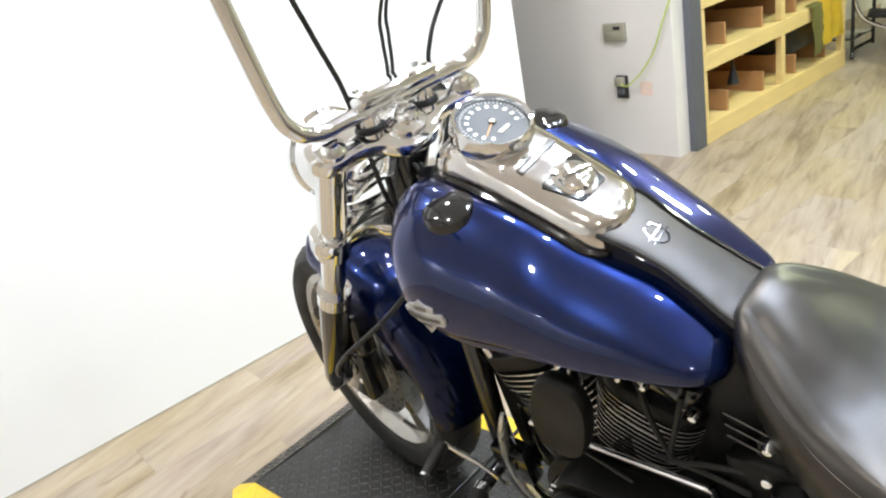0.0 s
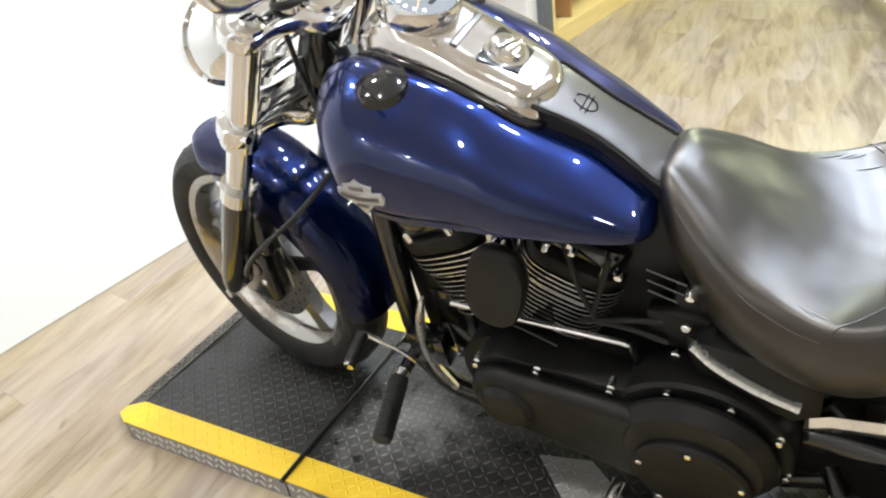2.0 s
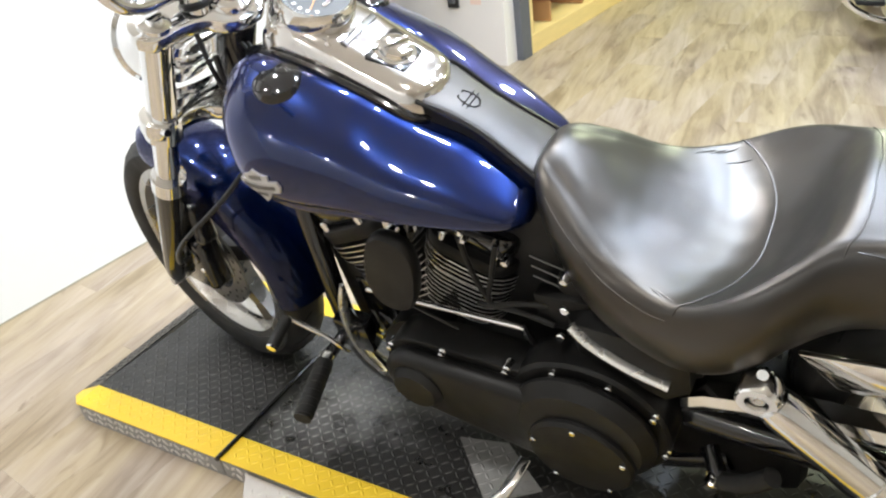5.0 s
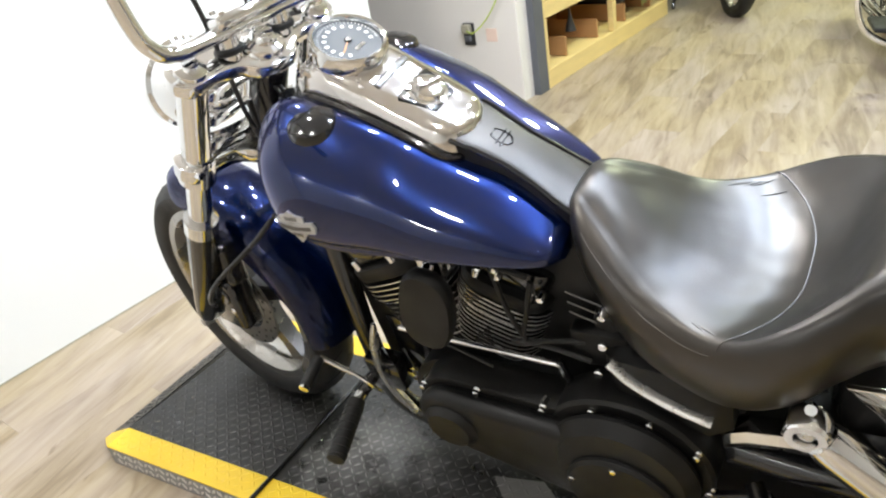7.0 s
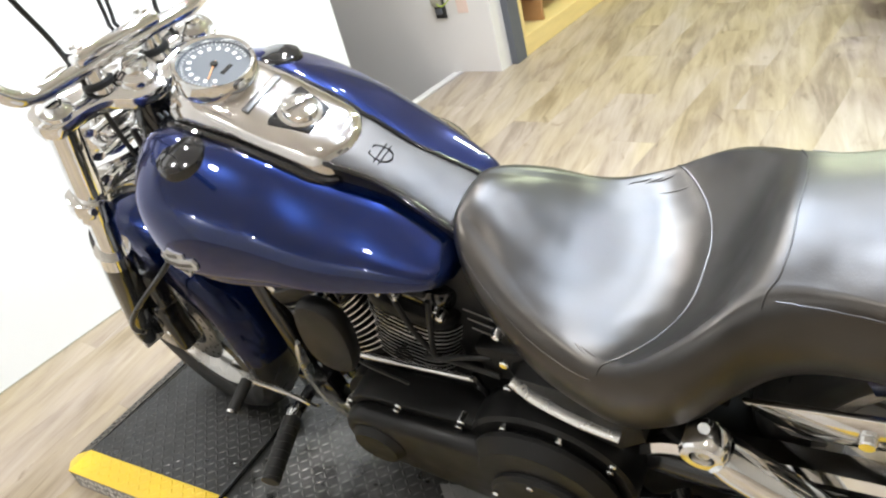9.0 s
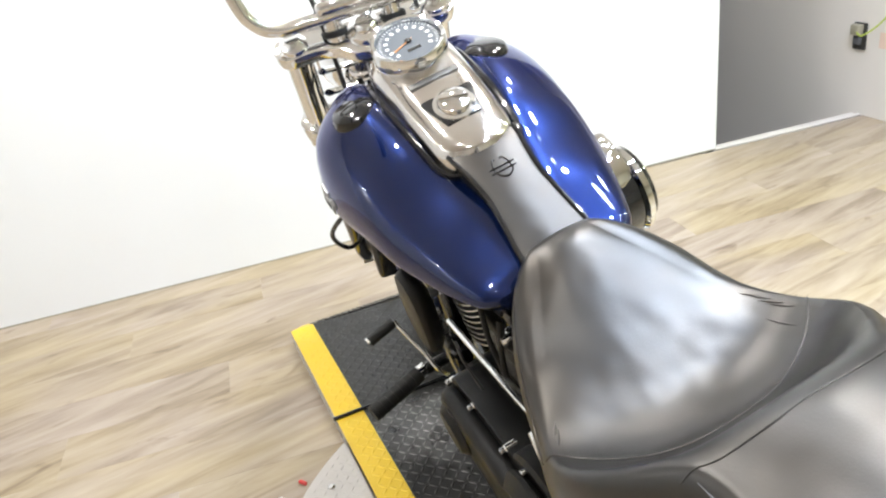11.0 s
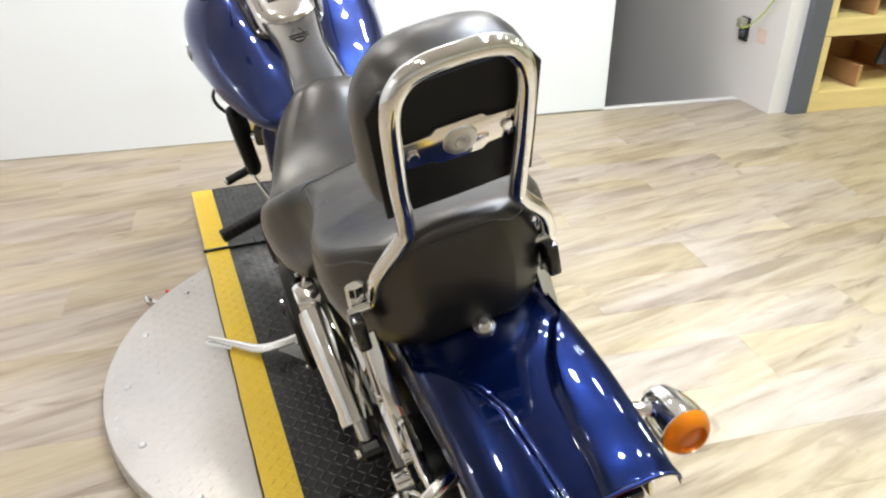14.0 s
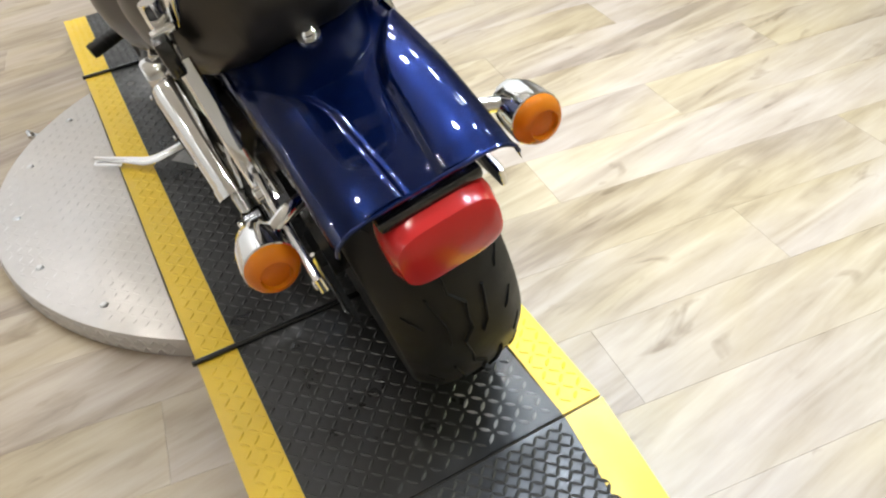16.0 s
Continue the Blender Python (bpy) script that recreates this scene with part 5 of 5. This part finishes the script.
engine = part("engine_case", join(lathe([(0, -.14), (.10, -.14), (.125, -.12), (.125, .12), (.10, .13), (0, .13)], (CR[0], 0, CR[2]), "y", 40), box(.56, .93, -.12, .13, .15, .36, .03)), M["wrinkle"], bike, "black V-twin engine case")
for tilt, nm in ((22.5, "front_cylinder"), (-22.5, "rear_cylinder")):
    cm = at(CR, rot=(0, tilt, 0))
    cyl = part(nm, plate(superpts(.062, .068, .7), .10, .36, "z"), M["wrinkle"], bike, "black finned cylinder with bright fin edges", turn=cm)
    for k in range(13):
        h = .155 + k * .0125
        g = 1.0 if k < 9 else 1.06
        fin = part("fin", plate(superpts((.104 if tilt > 0 else .093) * g, .090 * g, .62), h, h + .0042, "z"), M["wrinkle"], cyl, turn=cm)
        part("fin_edge", plate(superpts((.1045 if tilt > 0 else .0935) * g, .0905 * g, .62), h + .0009, h + .0033, "z"), M["bright"], fin, "bright machined fin edge", turn=cm)
    part("head", plate(superpts(.090, .10, .5), .318, .352, "z", .006), M["wrinkle"], cyl, turn=cm)
    part("rocker_box", plate(superpts(.082, .088, .45), .352, .408, "z", .014), M["black"], cyl, "black rocker box", turn=cm)
    for y in (.086, -.086):
        for x in (-.05, .05):
            part("head_bolt", disc(.009, .340, .372, (x, y, 0), "z", 12, .002), M["chrome"], cyl, turn=cm)

for k in range(3):
    part("head_fin", tube([(.716, .092, .583 - .023 * k), (.655, .096, .567 - .023 * k)], .0016, 6, 1), M["cast"], engine, "bright machined fin edge")
# added block, hides the bright background between engine and frame
part("gap_block", join(box(1.04, 1.225, -.09, .0, .24, .68, .02), box(1.06, 1.225, -.03, .05, .22, .56, .02)), M["wrinkle"], bike, "black block added to close the gap between engine and frame")
part("gearbox", box(.28, .52, -.10, .10, .10, .36, .03), M["wrinkle"], bike, "black gearbox behind the engine")

# round horn cover, its bracket
hm = at((.925, .165, .585), rot=(0, -16, 0))
rings = []
for h, sc in ((0.0, .80), (.008, .95), (.020, 1.0), (.028, .98), (.034, .92), (.037, .7), (.038, .2)):
    rings.append([(.051 * sc * c, h, .094 * sc * q) for c, q in [(math.copysign(abs(math.cos(t)) ** .8, math.cos(t)), math.copysign(abs(math.sin(t)) ** .8, math.sin(t))) for t in (2 * math.pi * j / 36 for j in range(36))]])
horn = part("horn_cover", loft(rings), M["wrinkle"], bike, "matt black oval horn cover", turn=hm)
part("horn_bracket", join(box(.900, .945, .105, .15, .625, .665, .004), box(.915, .930, .10, .175, .60, .64, .003)), M["chrome"], horn, "chrome horn bracket")
part("horn_stud", disc(.010, 0, .02, (.922, .15, .650), "y", 14, .003), M["chrome"], horn)


def hull(c1, r1, c2, r2, n=14):
    """Outline round two circles: c1 ahead, c2 behind."""
    d = math.hypot(c1[0] - c2[0], c1[1] - c2[1])
    base = math.atan2(c1[1] - c2[1], c1[0] - c2[0])
    off = math.acos((r2 - r1) / d)
    pts = [(c1[0] + r1 * math.cos(base + t), c1[1] + r1 * math.sin(base + t)) for t in np.linspace(-off, off, n)]
    pts += [(c2[0] + r2 * math.cos(base + t), c2[1] + r2 * math.sin(base + t)) for t in np.linspace(off, 2 * math.pi - off, n + 6)]
    return [(float(a), float(b)) for a, b in pts]


P1, P2 = (.955, .290), (.625, .278)
prim = part("primary_cover", join(plate(hull(P1, .088, (.70, .255), .112), .10, .172, "y", .006), disc(.148, .10, .174, (P2[0], 0, P2[1]), "y", 48, .006), plate(hull(P1, .076, (.70, .252), .098), .165, .210, "y", .020, 4), disc(.130, .165, .213, (P2[0], 0, P2[1]), "y", 48, .020), disc(.056, .19, .224, (P1[0], 0, P1[1] - .005), "y", 40, .012)), M["wrinkle"], bike, "satin black primary drive cover")
derby = part("derby_cover", disc(.098, .20, .226, (P2[0] - .0, 0, P2[1] - .045), "y", 56, .006), M["wrinkle"], prim, "round black clutch cover")
for k in range(5):
    a = radians(90 + 72 * k)
    part("bolt", disc(.006, .226, .232, (P2[0] + .086 * math.cos(a), 0, P2[1] - .045 + .086 * math.sin(a)), "y", 12, .0015), M["chrome"], derby)
for x, z in [(float(p[0]), float(p[1])) for p in [(1.020, .342), (.896, .366), (.764, .366), (.668, .400), (.572, .400), (.503, .345), (.487, .25), (1.030, .245), (.94, .198), (.80, .168)]]:
    part("cover_bolt", join(disc(.0085, .15, .174, (x, 0, z), "y", 14, .002), disc(.0065, .174, .183, (x, 0, z), "y", 12, .0015)), M["chrome"], prim)

# frame tubes
fr = part("frame", tube([(1.19, .03, .90), (1.205, .05, .72), (1.222, .065, .50), (1.235, .075, .25), (1.20, .085, .12), (1.05, .09, .085), (.60, .09, .085), (.40, .09, .16)], .023, 14, 6), M["black"], bike, "black tubular steel frame")
part("frame_tube", tube([(1.19, -.03, .90), (1.205, -.05, .72), (1.222, -.065, .50), (1.235, -.075, .25), (1.20, -.085, .12), (1.05, -.09, .085), (.60, -.09, .085), (.40, -.09, .16)], .019, 14, 6), M["black"], fr)
part("backbone", tube([(1.18, 0, .84), (.95, 0, .77), (.74, 0, .685), (.66, 0, .62), (.50, 0, .52)], .03, 14, 5), M["black"], fr)
for s in (1, -1):
    part("seat_rail", tube([(.62, .08 * s, .58), (.45, .10 * s, .52), (.33, .105 * s, .505)], .017, 12, 5), M["black"], fr)
    part("swingarm", tube([(.47, .09 * s, .27), (.25, .115 * s, .29), (.02, .118 * s, .32)], [.03, .026, .022], 12, 5), M["black"], bike, "black swingarm")
    part("axle_nut", disc(.02, min(.12 * s, .15 * s), max(.12 * s, .15 * s), (RA[0], 0, RA[2]), "y", 18, .003), M["chrome"], bike)
part("belt_guard", loft([[(x, .088, z - .012), (x, .125, z - .014), (x, .128, z), (x, .120, z + .016), (x, .088, z + .018)] for x, z in ((.475, .325), (.44, .345), (.36, .362), (.22, .366), (.08, .368), (.03, .36))]), M["chrome"], bike, "chrome belt guard")
part("belt", loft([[(x, .084, z - .003), (x, .108, z - .003), (x, .108, z + .003), (x, .084, z + .003)] for x, z in ((.50, .31), (.30, .225), (.06, .22))]), M["rubber"], bike)
part("pulley", lathe([(0, .08), (.09, .08), (.09, .108), (0, .108)], RA, "y", 48), M["black"], bike)

# shocks
for s in (1, -1):
    a, b = Vector((.349, .171 * s, .480)), Vector((.152, .163 * s, .272))
    d = (b - a).normalized()
    sh = part("shock_absorber", tube([tuple(a + d * .028), tuple(a + d * .04), tuple(a + d * .23)], [.024, .031, .031], 24, 2), M["chrome"], bike, "chrome covered rear shock absorber")
    part("shock_ring", tube([tuple(a + d * .215), tuple(a + d * .235)], .0335, 24, 1), M["chrome"], sh)
    part("shock_rod", tube([tuple(a + d * .23), tuple(a + d * .275)], .014, 14, 1), M["steel"], sh)
    part("upper_eye", join(lathe([(.014, -.02), (.028, -.02), (.031, -.012), (.031, .016), (.027, .022), (.016, .022), (.014, .01)], (a.x, a.y, a.z), "y", 28, True)), M["chrome"], sh)
    part("eye_bolt", disc(.012, -.01, .018, (a.x, a.y, a.z), "y", 14, .003), M["steel"], sh)
    part("lower_eye", disc(.021, -.018, .018, (b.x, b.y, b.z), "y", 20, .004), M["black"], sh)
    part("lower_bolt", disc(.011, .018, .028, (b.x, b.y, b.z), "y", 12, .002), M["chrome"], sh)
    part("shock_cap", tube([(.347, .158 * s, .509), (.347, .170 * s, .517)], .008, 12, 1), M["chrome"], sh)

# controls on the left
part("control_bracket", join(box(1.13, 1.22, .085, .13, .22, .31, .01), tube([(1.20, .11, .265), (1.201, .15, .262), (1.20, .19, .262)], .014, 12, 2)), M["black"], bike, "black foot control bracket")
peg = part("foot_peg", tube([(1.200, .205, .262), (1.186, .26, .257), (1.168, .338, .252)], .019, 16, 2), M["rubber"], bike, "ribbed black rubber foot peg")
part("collar", tube([(1.203, .188, .263), (1.200, .207, .262)], .0165, 16, 1), M["chrome"], peg)
for k in range(7):
    u = .1 + k * .13
    p = Vector((1.200, .205, .262)).lerp(Vector((1.168, .338, .252)), u)
    q = p + Vector((-.0028, .009, -.0007))
    part("rib", tube([tuple(p), tuple(q)], .0203, 16, 1), M["rubber"], peg)
lever = part("shift_lever", tube([(1.18, .150, .235), (1.172, .165, .262), (1.185, .175, .305), (1.215, .190, .350), (1.245, .202, .385)], .0052, 10, 6), M["chrome"], bike, "thin chrome shift lever")
part("shift_peg", tube([(1.246, .205, .385), (1.239, .270, .375)], .0125, 14, 1), M["rubber"], lever, "black rubber shift peg")
part("peg_tip", tube([(1.239, .269, .375), (1.2385, .276, .374)], .011, 14, 1), M["chrome"], lever)
part("shift_rod", tube([(1.08, .118, .430), (.745, .113, .418)], .0062, 12, 1), M["chrome"], bike, "straight chrome shift rod")
part("shift_arm", tube([(.748, .11, .424), (.735, .115, .39), (.725, .118, .36)], .008, 8, 3), M["black"], bike)
part("chrome_stay", tube([(1.146, .120, .425), (1.156, .122, .395), (1.170, .122, .35), (1.181, .122, .28), (1.174, .118, .20), (1.148, .112, .13)], [.006, .011, .013, .013, .012, .008], 14, 6, .7), M["bright"], bike, "curved chrome stay in front of the engine")
part("oil_line", tube([(.98, .14, .45), (.92, .15, .445), (.86, .15, .42)], .003, 6, 4), M["cable"], bike)
reg = part("regulator", box(1.09, 1.16, -.05, .06, .20, .38, .006), M["black"], bike, "black finned voltage regulator")
for k in range(7):
    part("fin", box(1.16, 1.176, -.048 + k * .016, -.042 + k * .016, .205, .375), M["black"], reg, smooth=False)
elec = part("electric_box", box(.615, .715, .08, .113, .435, .515, .008), M["wrinkle"], bike, "black electrical box with bright bolts")
for x, z in ((.648, .516), (.665, .445)):
    part("bolt", disc(.008, .128, .138, (x, 0, z), "y", 12, .002), M["chrome"], elec)
for p in ([(.90, .09, .63), (.84, .10, .625), (.78, .09, .60)], [(.84, .10, .62), (.82, .115, .54), (.80, .115, .47)], [(.77, .10, .60), (.785, .11, .54), (.80, .115, .47), (.74, .12, .49), (.69, .11, .49)], [(.83, .11, .455), (.75, .12, .47), (.68, .12, .455)]):
    part("wiring", tube(p, .0052, 8, 8), M["rubber"], bike)
for x, y, z in ((.826, .098, .608), (.755, .098, .571), (.828, .098, .624), (.642, .12, .580)):
    part("acorn_nut", lathe([(0, .016), (.006, .014), (.009, .006), (.009, -.004)], (0, 0, 0), "y", 14), M["chrome"], bike, turn=at((x, y, z)))

# passenger peg, kick stand, exhaust and air cleaner
part("passenger_peg_mount", tube([(.43, .12, .22), (.40, .17, .20)], .016, 12, 1), M["black"], bike)
part("passenger_peg", tube([(.40, .165, .20), (.355, .185, .25), (.32, .19, .30)], .016, 12, 2), M["rubber"], bike, "folded black passenger peg")
part("peg_hinge", lathe([(0, .02), (.010, .018), (.014, .006), (.012, -.01), (0, -.012)], (.412, .17, .205), "y", 14), M["chrome"], bike)
INV = BIKE.inverted()


def in_bike(*pts):
    return [tuple(INV @ Vector(p)) for p in pts]


part("kick_stand", tube(in_bike((.765, .215, .135), (.780, .28, .110), (.812, .335, .086), (.862, .385, .080), (.905, .432, .078), (.918, .452, .080)), [.013, .014, .014, .010, .007, .006], 12, 6, .7), M["chrome"], bike, "bright chrome kick stand with a bent foot")
part("stand_foot", tube(in_bike((.865, .395, .070), (.915, .455, .068)), .008, 8, 1, .5), M["chrome"], bike)
for k, (z0, x1) in enumerate(((.30, -.05), (.20, -.12))):
    part("exhaust_pipe", tube([(1.05 - .25 * k, -.10, .48), (1.12 - .3 * k, -.17, .36), (.95 - .2 * k, -.20, z0), (.45, -.19, z0 - .06)], .022, 14, 6), M["chrome"], bike, "chrome exhaust pipe")
    part("silencer", tube([(.46, -.19, z0 - .06), (.42, -.19, z0 - .07), (x1 + .30, -.17, z0 - .08), (x1 + .26, -.17, z0 - .08)], [.024, .042, .044, .036], 20, 3), M["chrome"], bike, "chrome silencer")
air = part("air_cleaner", lathe([(0, -.285), (.05, -.282), (.075, -.270), (.084, -.25), (.084, -.17), (0, -.165)], (.935, 0, .60), "y", 40), M["black"], bike, "round black air cleaner with chrome rim")
part("rim", lathe([(.080, -.262), (.088, -.256), (.090, -.244), (.085, -.238)], (.935, 0, .60), "y", 40), M["chrome"], air)
part("air_cleaner_back", lathe([(.02, -.245), (.078, -.243), (.088, -.235), (.092, -.215), (.090, -.155)], (.955, 0, .635), "y", 40), M["chrome"], air)

# plate carrier beside the tail
lp = part("plate_carrier", plate([(-.262, .475), (-.235, .475), (-.205, .335), (-.232, .335)], .098, .106, "y", .001), M["black"], bike, "black side plate carrier")
part("carrier_edge", tube([(-.235, .108, .475), (-.205, .108, .335)], .003, 8, 1), M["chrome"], lp)
part("carrier_bolt", disc(.009, .12, .13, (-.113, 0, .318), "y", 14, .002), M["chrome"], bike)


# ---- parked motorcycles in the showroom ----
def parked_motorcycle(m, steer, whitewall, colour, label, r=0.325):
    root = empty("parked_motorcycle", m, label, "motorcycle", "parked motorcycles")
    ax = (1.63, 0, r)
    tv = Matrix.Translation((1.30, 0, 0)) @ Matrix.Rotation(radians(steer), 4, "Z") @ Matrix.Translation((-1.30, 0, 0))
    for name, a, turn, w in (("front_wheel", ax, tv, .055), ("rear_wheel", (0, 0, r), None, .065)):
        rim = part(name, lathe([(r - .085, -w * .7), (r - .075, -w * .75), (r - .085, -w * .4), (r - .10, 0), (r - .085, w * .4), (r - .075, w * .75), (r - .085, w * .7), (r - .09, 0)], a, "y", 56, True), M["chrome"], root, "chrome spoked wheel with black tyre", turn=turn)
        part("tyre", lathe([(r - .08, -w * .78), (r - .05, -w), (r - .02, -w * .9), (r - .004, -w * .5), (r, 0), (r - .004, w * .5), (r - .02, w * .9), (r - .05, w), (r - .08, w * .78)], a, "y", 64), M["rubber"], rim, turn=turn)
        if whitewall:
            for s in (1, -1):
                part("white_band", lathe([(r - .080, s * w * .82), (r - .070, s * (w * .92 + .002)), (r - .058, s * (w * .97 + .0025)), (r - .050, s * (w + .0015))], a, "y", 64), M["whiteband"], rim, "white sidewall band", turn=turn)
        part("hub", lathe([(0, -.05), (.035, -.05), (.04, -.03), (.03, 0), (.04, .03), (.035, .05), (0, .05)], a, "y", 24), M["chrome"], rim, turn=turn)
        for k in range(40):
            t, t2 = 2 * math.pi * k / 40, 2 * math.pi * (k + (3 if k % 2 else -3)) / 40
            s = 1 if k % 4 < 2 else -1
            part("spoke", tube([(a[0] + .036 * math.cos(t2), s * .032, a[2] + .036 * math.sin(t2)), (a[0] + (r - .09) * math.cos(t), 0, a[2] + (r - .09) * math.sin(t))], .0022, 5, 1), M["chrome"], rim, smooth=False, turn=turn)
        part("brake_disc", lathe([(.06, .055), (.14, .055), (.14, .06), (.06, .06)], a, "y", 36, True), M["steel"], rim, turn=turn)
    rings = []
    for k in range(25):
        t = radians(28 + 150 * k / 24)
        R, w = r + .03, .085
        rings.append([(ax[0] + rr * math.cos(t), y, ax[2] + rr * math.sin(t)) for y, rr in ((-w, R - .10), (-w, R - .02), (-w * .7, R + .006), (0, R + .016), (w * .7, R + .006), (w, R - .02), (w, R - .10))])
    bm = loft(rings, caps=False, closed=False)
    bmesh.ops.solidify(bm, geom=bm.faces[:], thickness=.003)
    part("front_fender", bm, colour, root, turn=tv)
    for s in (1, -1):
        leg = part("fork_leg", tube([(1.28, .115 * s, .95), (1.46, .115 * s, .62), (1.625, .115 * s, .32)], [.025, .026, .03], 14, 3), M["chrome"], root, "chrome fork leg", turn=tv)
        part("turn_signal", lathe([(0, -.04), (.025, -.03), (.03, 0), (.03, .02), (0, .025)], (1.42, .17 * s, .72), "x", 20), M["chrome"], root, turn=tv)
        part("signal_lens", lathe([(0, .04), (.02, .036), (.028, .02), (0, .02)], (1.42, .17 * s, .72), "x", 20), M["amber"], root, "amber turn signal lens", turn=tv)
        part("engine_guard", tube([(1.18, .06 * s, .62), (1.20, .22 * s, .64), (1.20, .36 * s, .58), (1.21, .40 * s, .44), (1.20, .34 * s, .28), (1.18, .20 * s, .20), (1.16, .06 * s, .18)], .016, 12, 6), M["chrome"], root, "chrome engine guard")
        part("floorboard", box(.98, 1.24, min(.17 * s, .30 * s), max(.17 * s, .30 * s), .27, .295, .008), M["rubber"], root)
        part("saddlebag", box(-.25, .30, min(.18 * s, .38 * s), max(.18 * s, .38 * s), .38, .68, .05, 3), colour, root)
        part("silencer", tube([(.95, .15 * s, .22), (.5, .19 * s, .20), (-.3, .20 * s, .20)], [.025, .045, .045], 14, 3), M["chrome"], root)
    part("engine", box(.72, 1.12, -.14, .14, .16, .62, .06, 3), M["steel"], root, "grey engine")
    part("fuel_tank", loft([tank_ring((x, zc - .06, yl, zt - .06, ym, zm - .06, yb, zb - .06), 4) for x, zc, yl, zt, ym, zm, yb, zb in TANK]), colour, root)
    st = part("seat", loft([[(x, w * math.cos(t), z + h * math.sin(t)) for t in (2 * math.pi * j / 20 for j in range(20))] for x, w, z, h in ((.66, .07, .70, .03), (.55, .15, .66, .06), (.35, .17, .66, .06), (.2, .14, .70, .06), (-.05, .12, .69, .05))]), M["leather"], root)
    part("frame", tube([(1.24, 0, .82), (1.22, 0, .5), (1.20, 0, .2), (1.0, 0, .12), (.5, 0, .14), (0.0, 0, .32)], .028, 12, 5), M["black"], root)
    rr = []
    for k in range(17):
        t = radians(20 + 160 * k / 16)
        rr.append([(0 + q * math.cos(t), y, r + q * math.sin(t)) for y, q in ((-.09, r - .05), (-.09, r + .02), (0, r + .045), (.09, r + .02), (.09, r - .05))])
    bm = loft(rr, caps=False, closed=False)
    bmesh.ops.solidify(bm, geom=bm.faces[:], thickness=.003)
    part("rear_fender", bm, colour, root)
    part("headlamp", lathe([(0, -.1), (.06, -.08), (.085, -.03), (.09, .04), (.085, .06), (0, .065)], (1.40, 0, .88), "x", 28), M["chrome"], root, turn=tv)
    part("handlebar", tube([(1.0, .42, 1.02), (1.15, .40, 1.05), (1.26, .20, 1.02), (1.27, 0, .98), (1.26, -.20, 1.02), (1.15, -.40, 1.05), (1.0, -.42, 1.02)], .014, 12, 6), M["chrome"], root, turn=tv)
    part("kick_stand", tube([(.98, .12, .16), (1.0, .22, .07), (1.04, .30, .015)], .012, 10, 4), M["chrome"], root)
    return root


M["blackpaint"] = material("black_parked_paint", (0.012, 0.012, 0.014), 0.2, vary=0.2, bump=0.02, coat=0.8)


def placed(x, y, head):
    a = radians(head)
    return at((x - 1.45 * math.cos(a), y - 1.45 * math.sin(a), 0)) @ pose(0, 0, 0, 0, 0, head) @ pose(0, 0, 0, -6, 0, 0) @ Matrix.Scale(0.89, 4)


parked_motorcycle(placed(0.10, -2.32, 100), 14, True, M["blackpaint"], "black touring motorcycle with whitewall tyres and engine guard")
parked_motorcycle(placed(1.36, -4.2, 100), 18, False, M["blackpaint"], "black motorcycle with spoked wheels parked near the shelving")


# ---- floor boards, last ----
FLOORX, FLOORY = (-5.2, 2.9), (-7.6, 4.6)
base = structure("floor", join(box(FLOORX[0], 2.58, FLOORY[0], FLOORY[1], -0.03, -0.0045), box(2.58, FLOORX[1], FLOORY[0], -2.28, -0.03, -0.0045), box(2.58, FLOORX[1], -1.3, FLOORY[1], -0.03, -0.0045)), M["floor"], "light oak vinyl plank floor with grey-brown streaks", "floor")
PW, PL = 0.182, 1.22
bm = bmesh.new()
for v in ((0, 0, -.0015), (PW, 0, -.0015), (PW, PL, -.0015), (0, PL, -.0015), (.0003, .0003, 0), (PW - .0003, .0003, 0), (PW - .0003, PL - .0003, 0), (.0003, PL - .0003, 0)):
    bm.verts.new(v)
bm.verts.ensure_lookup_table()
for f in ((4, 5, 6, 7), (0, 1, 5, 4), (1, 2, 6, 5), (2, 3, 7, 6), (3, 0, 4, 7)):
    bm.faces.new([bm.verts[i] for i in f])
plank_mesh = bpy.data.meshes.new("plank")
bm.to_mesh(plank_mesh)
bm.free()
plank_mesh.materials.append(M["floor"])
verts, faces = [], []
unitv = [tuple(v.co) for v in plank_mesh.vertices]
unitf = [tuple(p.vertices) for p in plank_mesh.polygons]
count = 0
i = 0
x = FLOORX[0]
while x < FLOORX[1] - 0.01:
    y = FLOORY[0] - PL * ((i * 0.37) % 1)
    while y < FLOORY[1]:
        y0, y1 = max(y, FLOORY[0]), min(y + PL, FLOORY[1])
        whole = y0 == y and y1 == y + PL and x + PW < 2.6
        near = -2.0 < x < 2.4 and -4.3 < y < 1.9
        if y1 - y0 > 0.02:
            if whole and near and count < 300:
                p = new("plank", plank_mesh)
                p.parent = base
                p.matrix_world = ROOM @ at((x, y, 0))
                count += 1
            else:
                k = len(verts)
                x1 = x + PW
                xlim = 2.585 if y1 > -2.2 else FLOORX[1]
                if x < xlim - 0.02:
                    sx, sy = (min(x1, xlim) - x) / PW, (y1 - y0) / PL
                    verts += [tuple(ROOM @ Vector((x + a * sx, y0 + b * sy, c))) for a, b, c in unitv]
                    faces += [tuple(k + q for q in f) for f in unitf]
        y += PL
    x += PW
    i += 1
me = bpy.data.meshes.new("outer_planks")
me.from_pydata(verts, [], faces)
me.materials.append(M["floor"])
ob = new("outer_planks", me)
ob.parent = base
tagged(ob, kind="stuff")
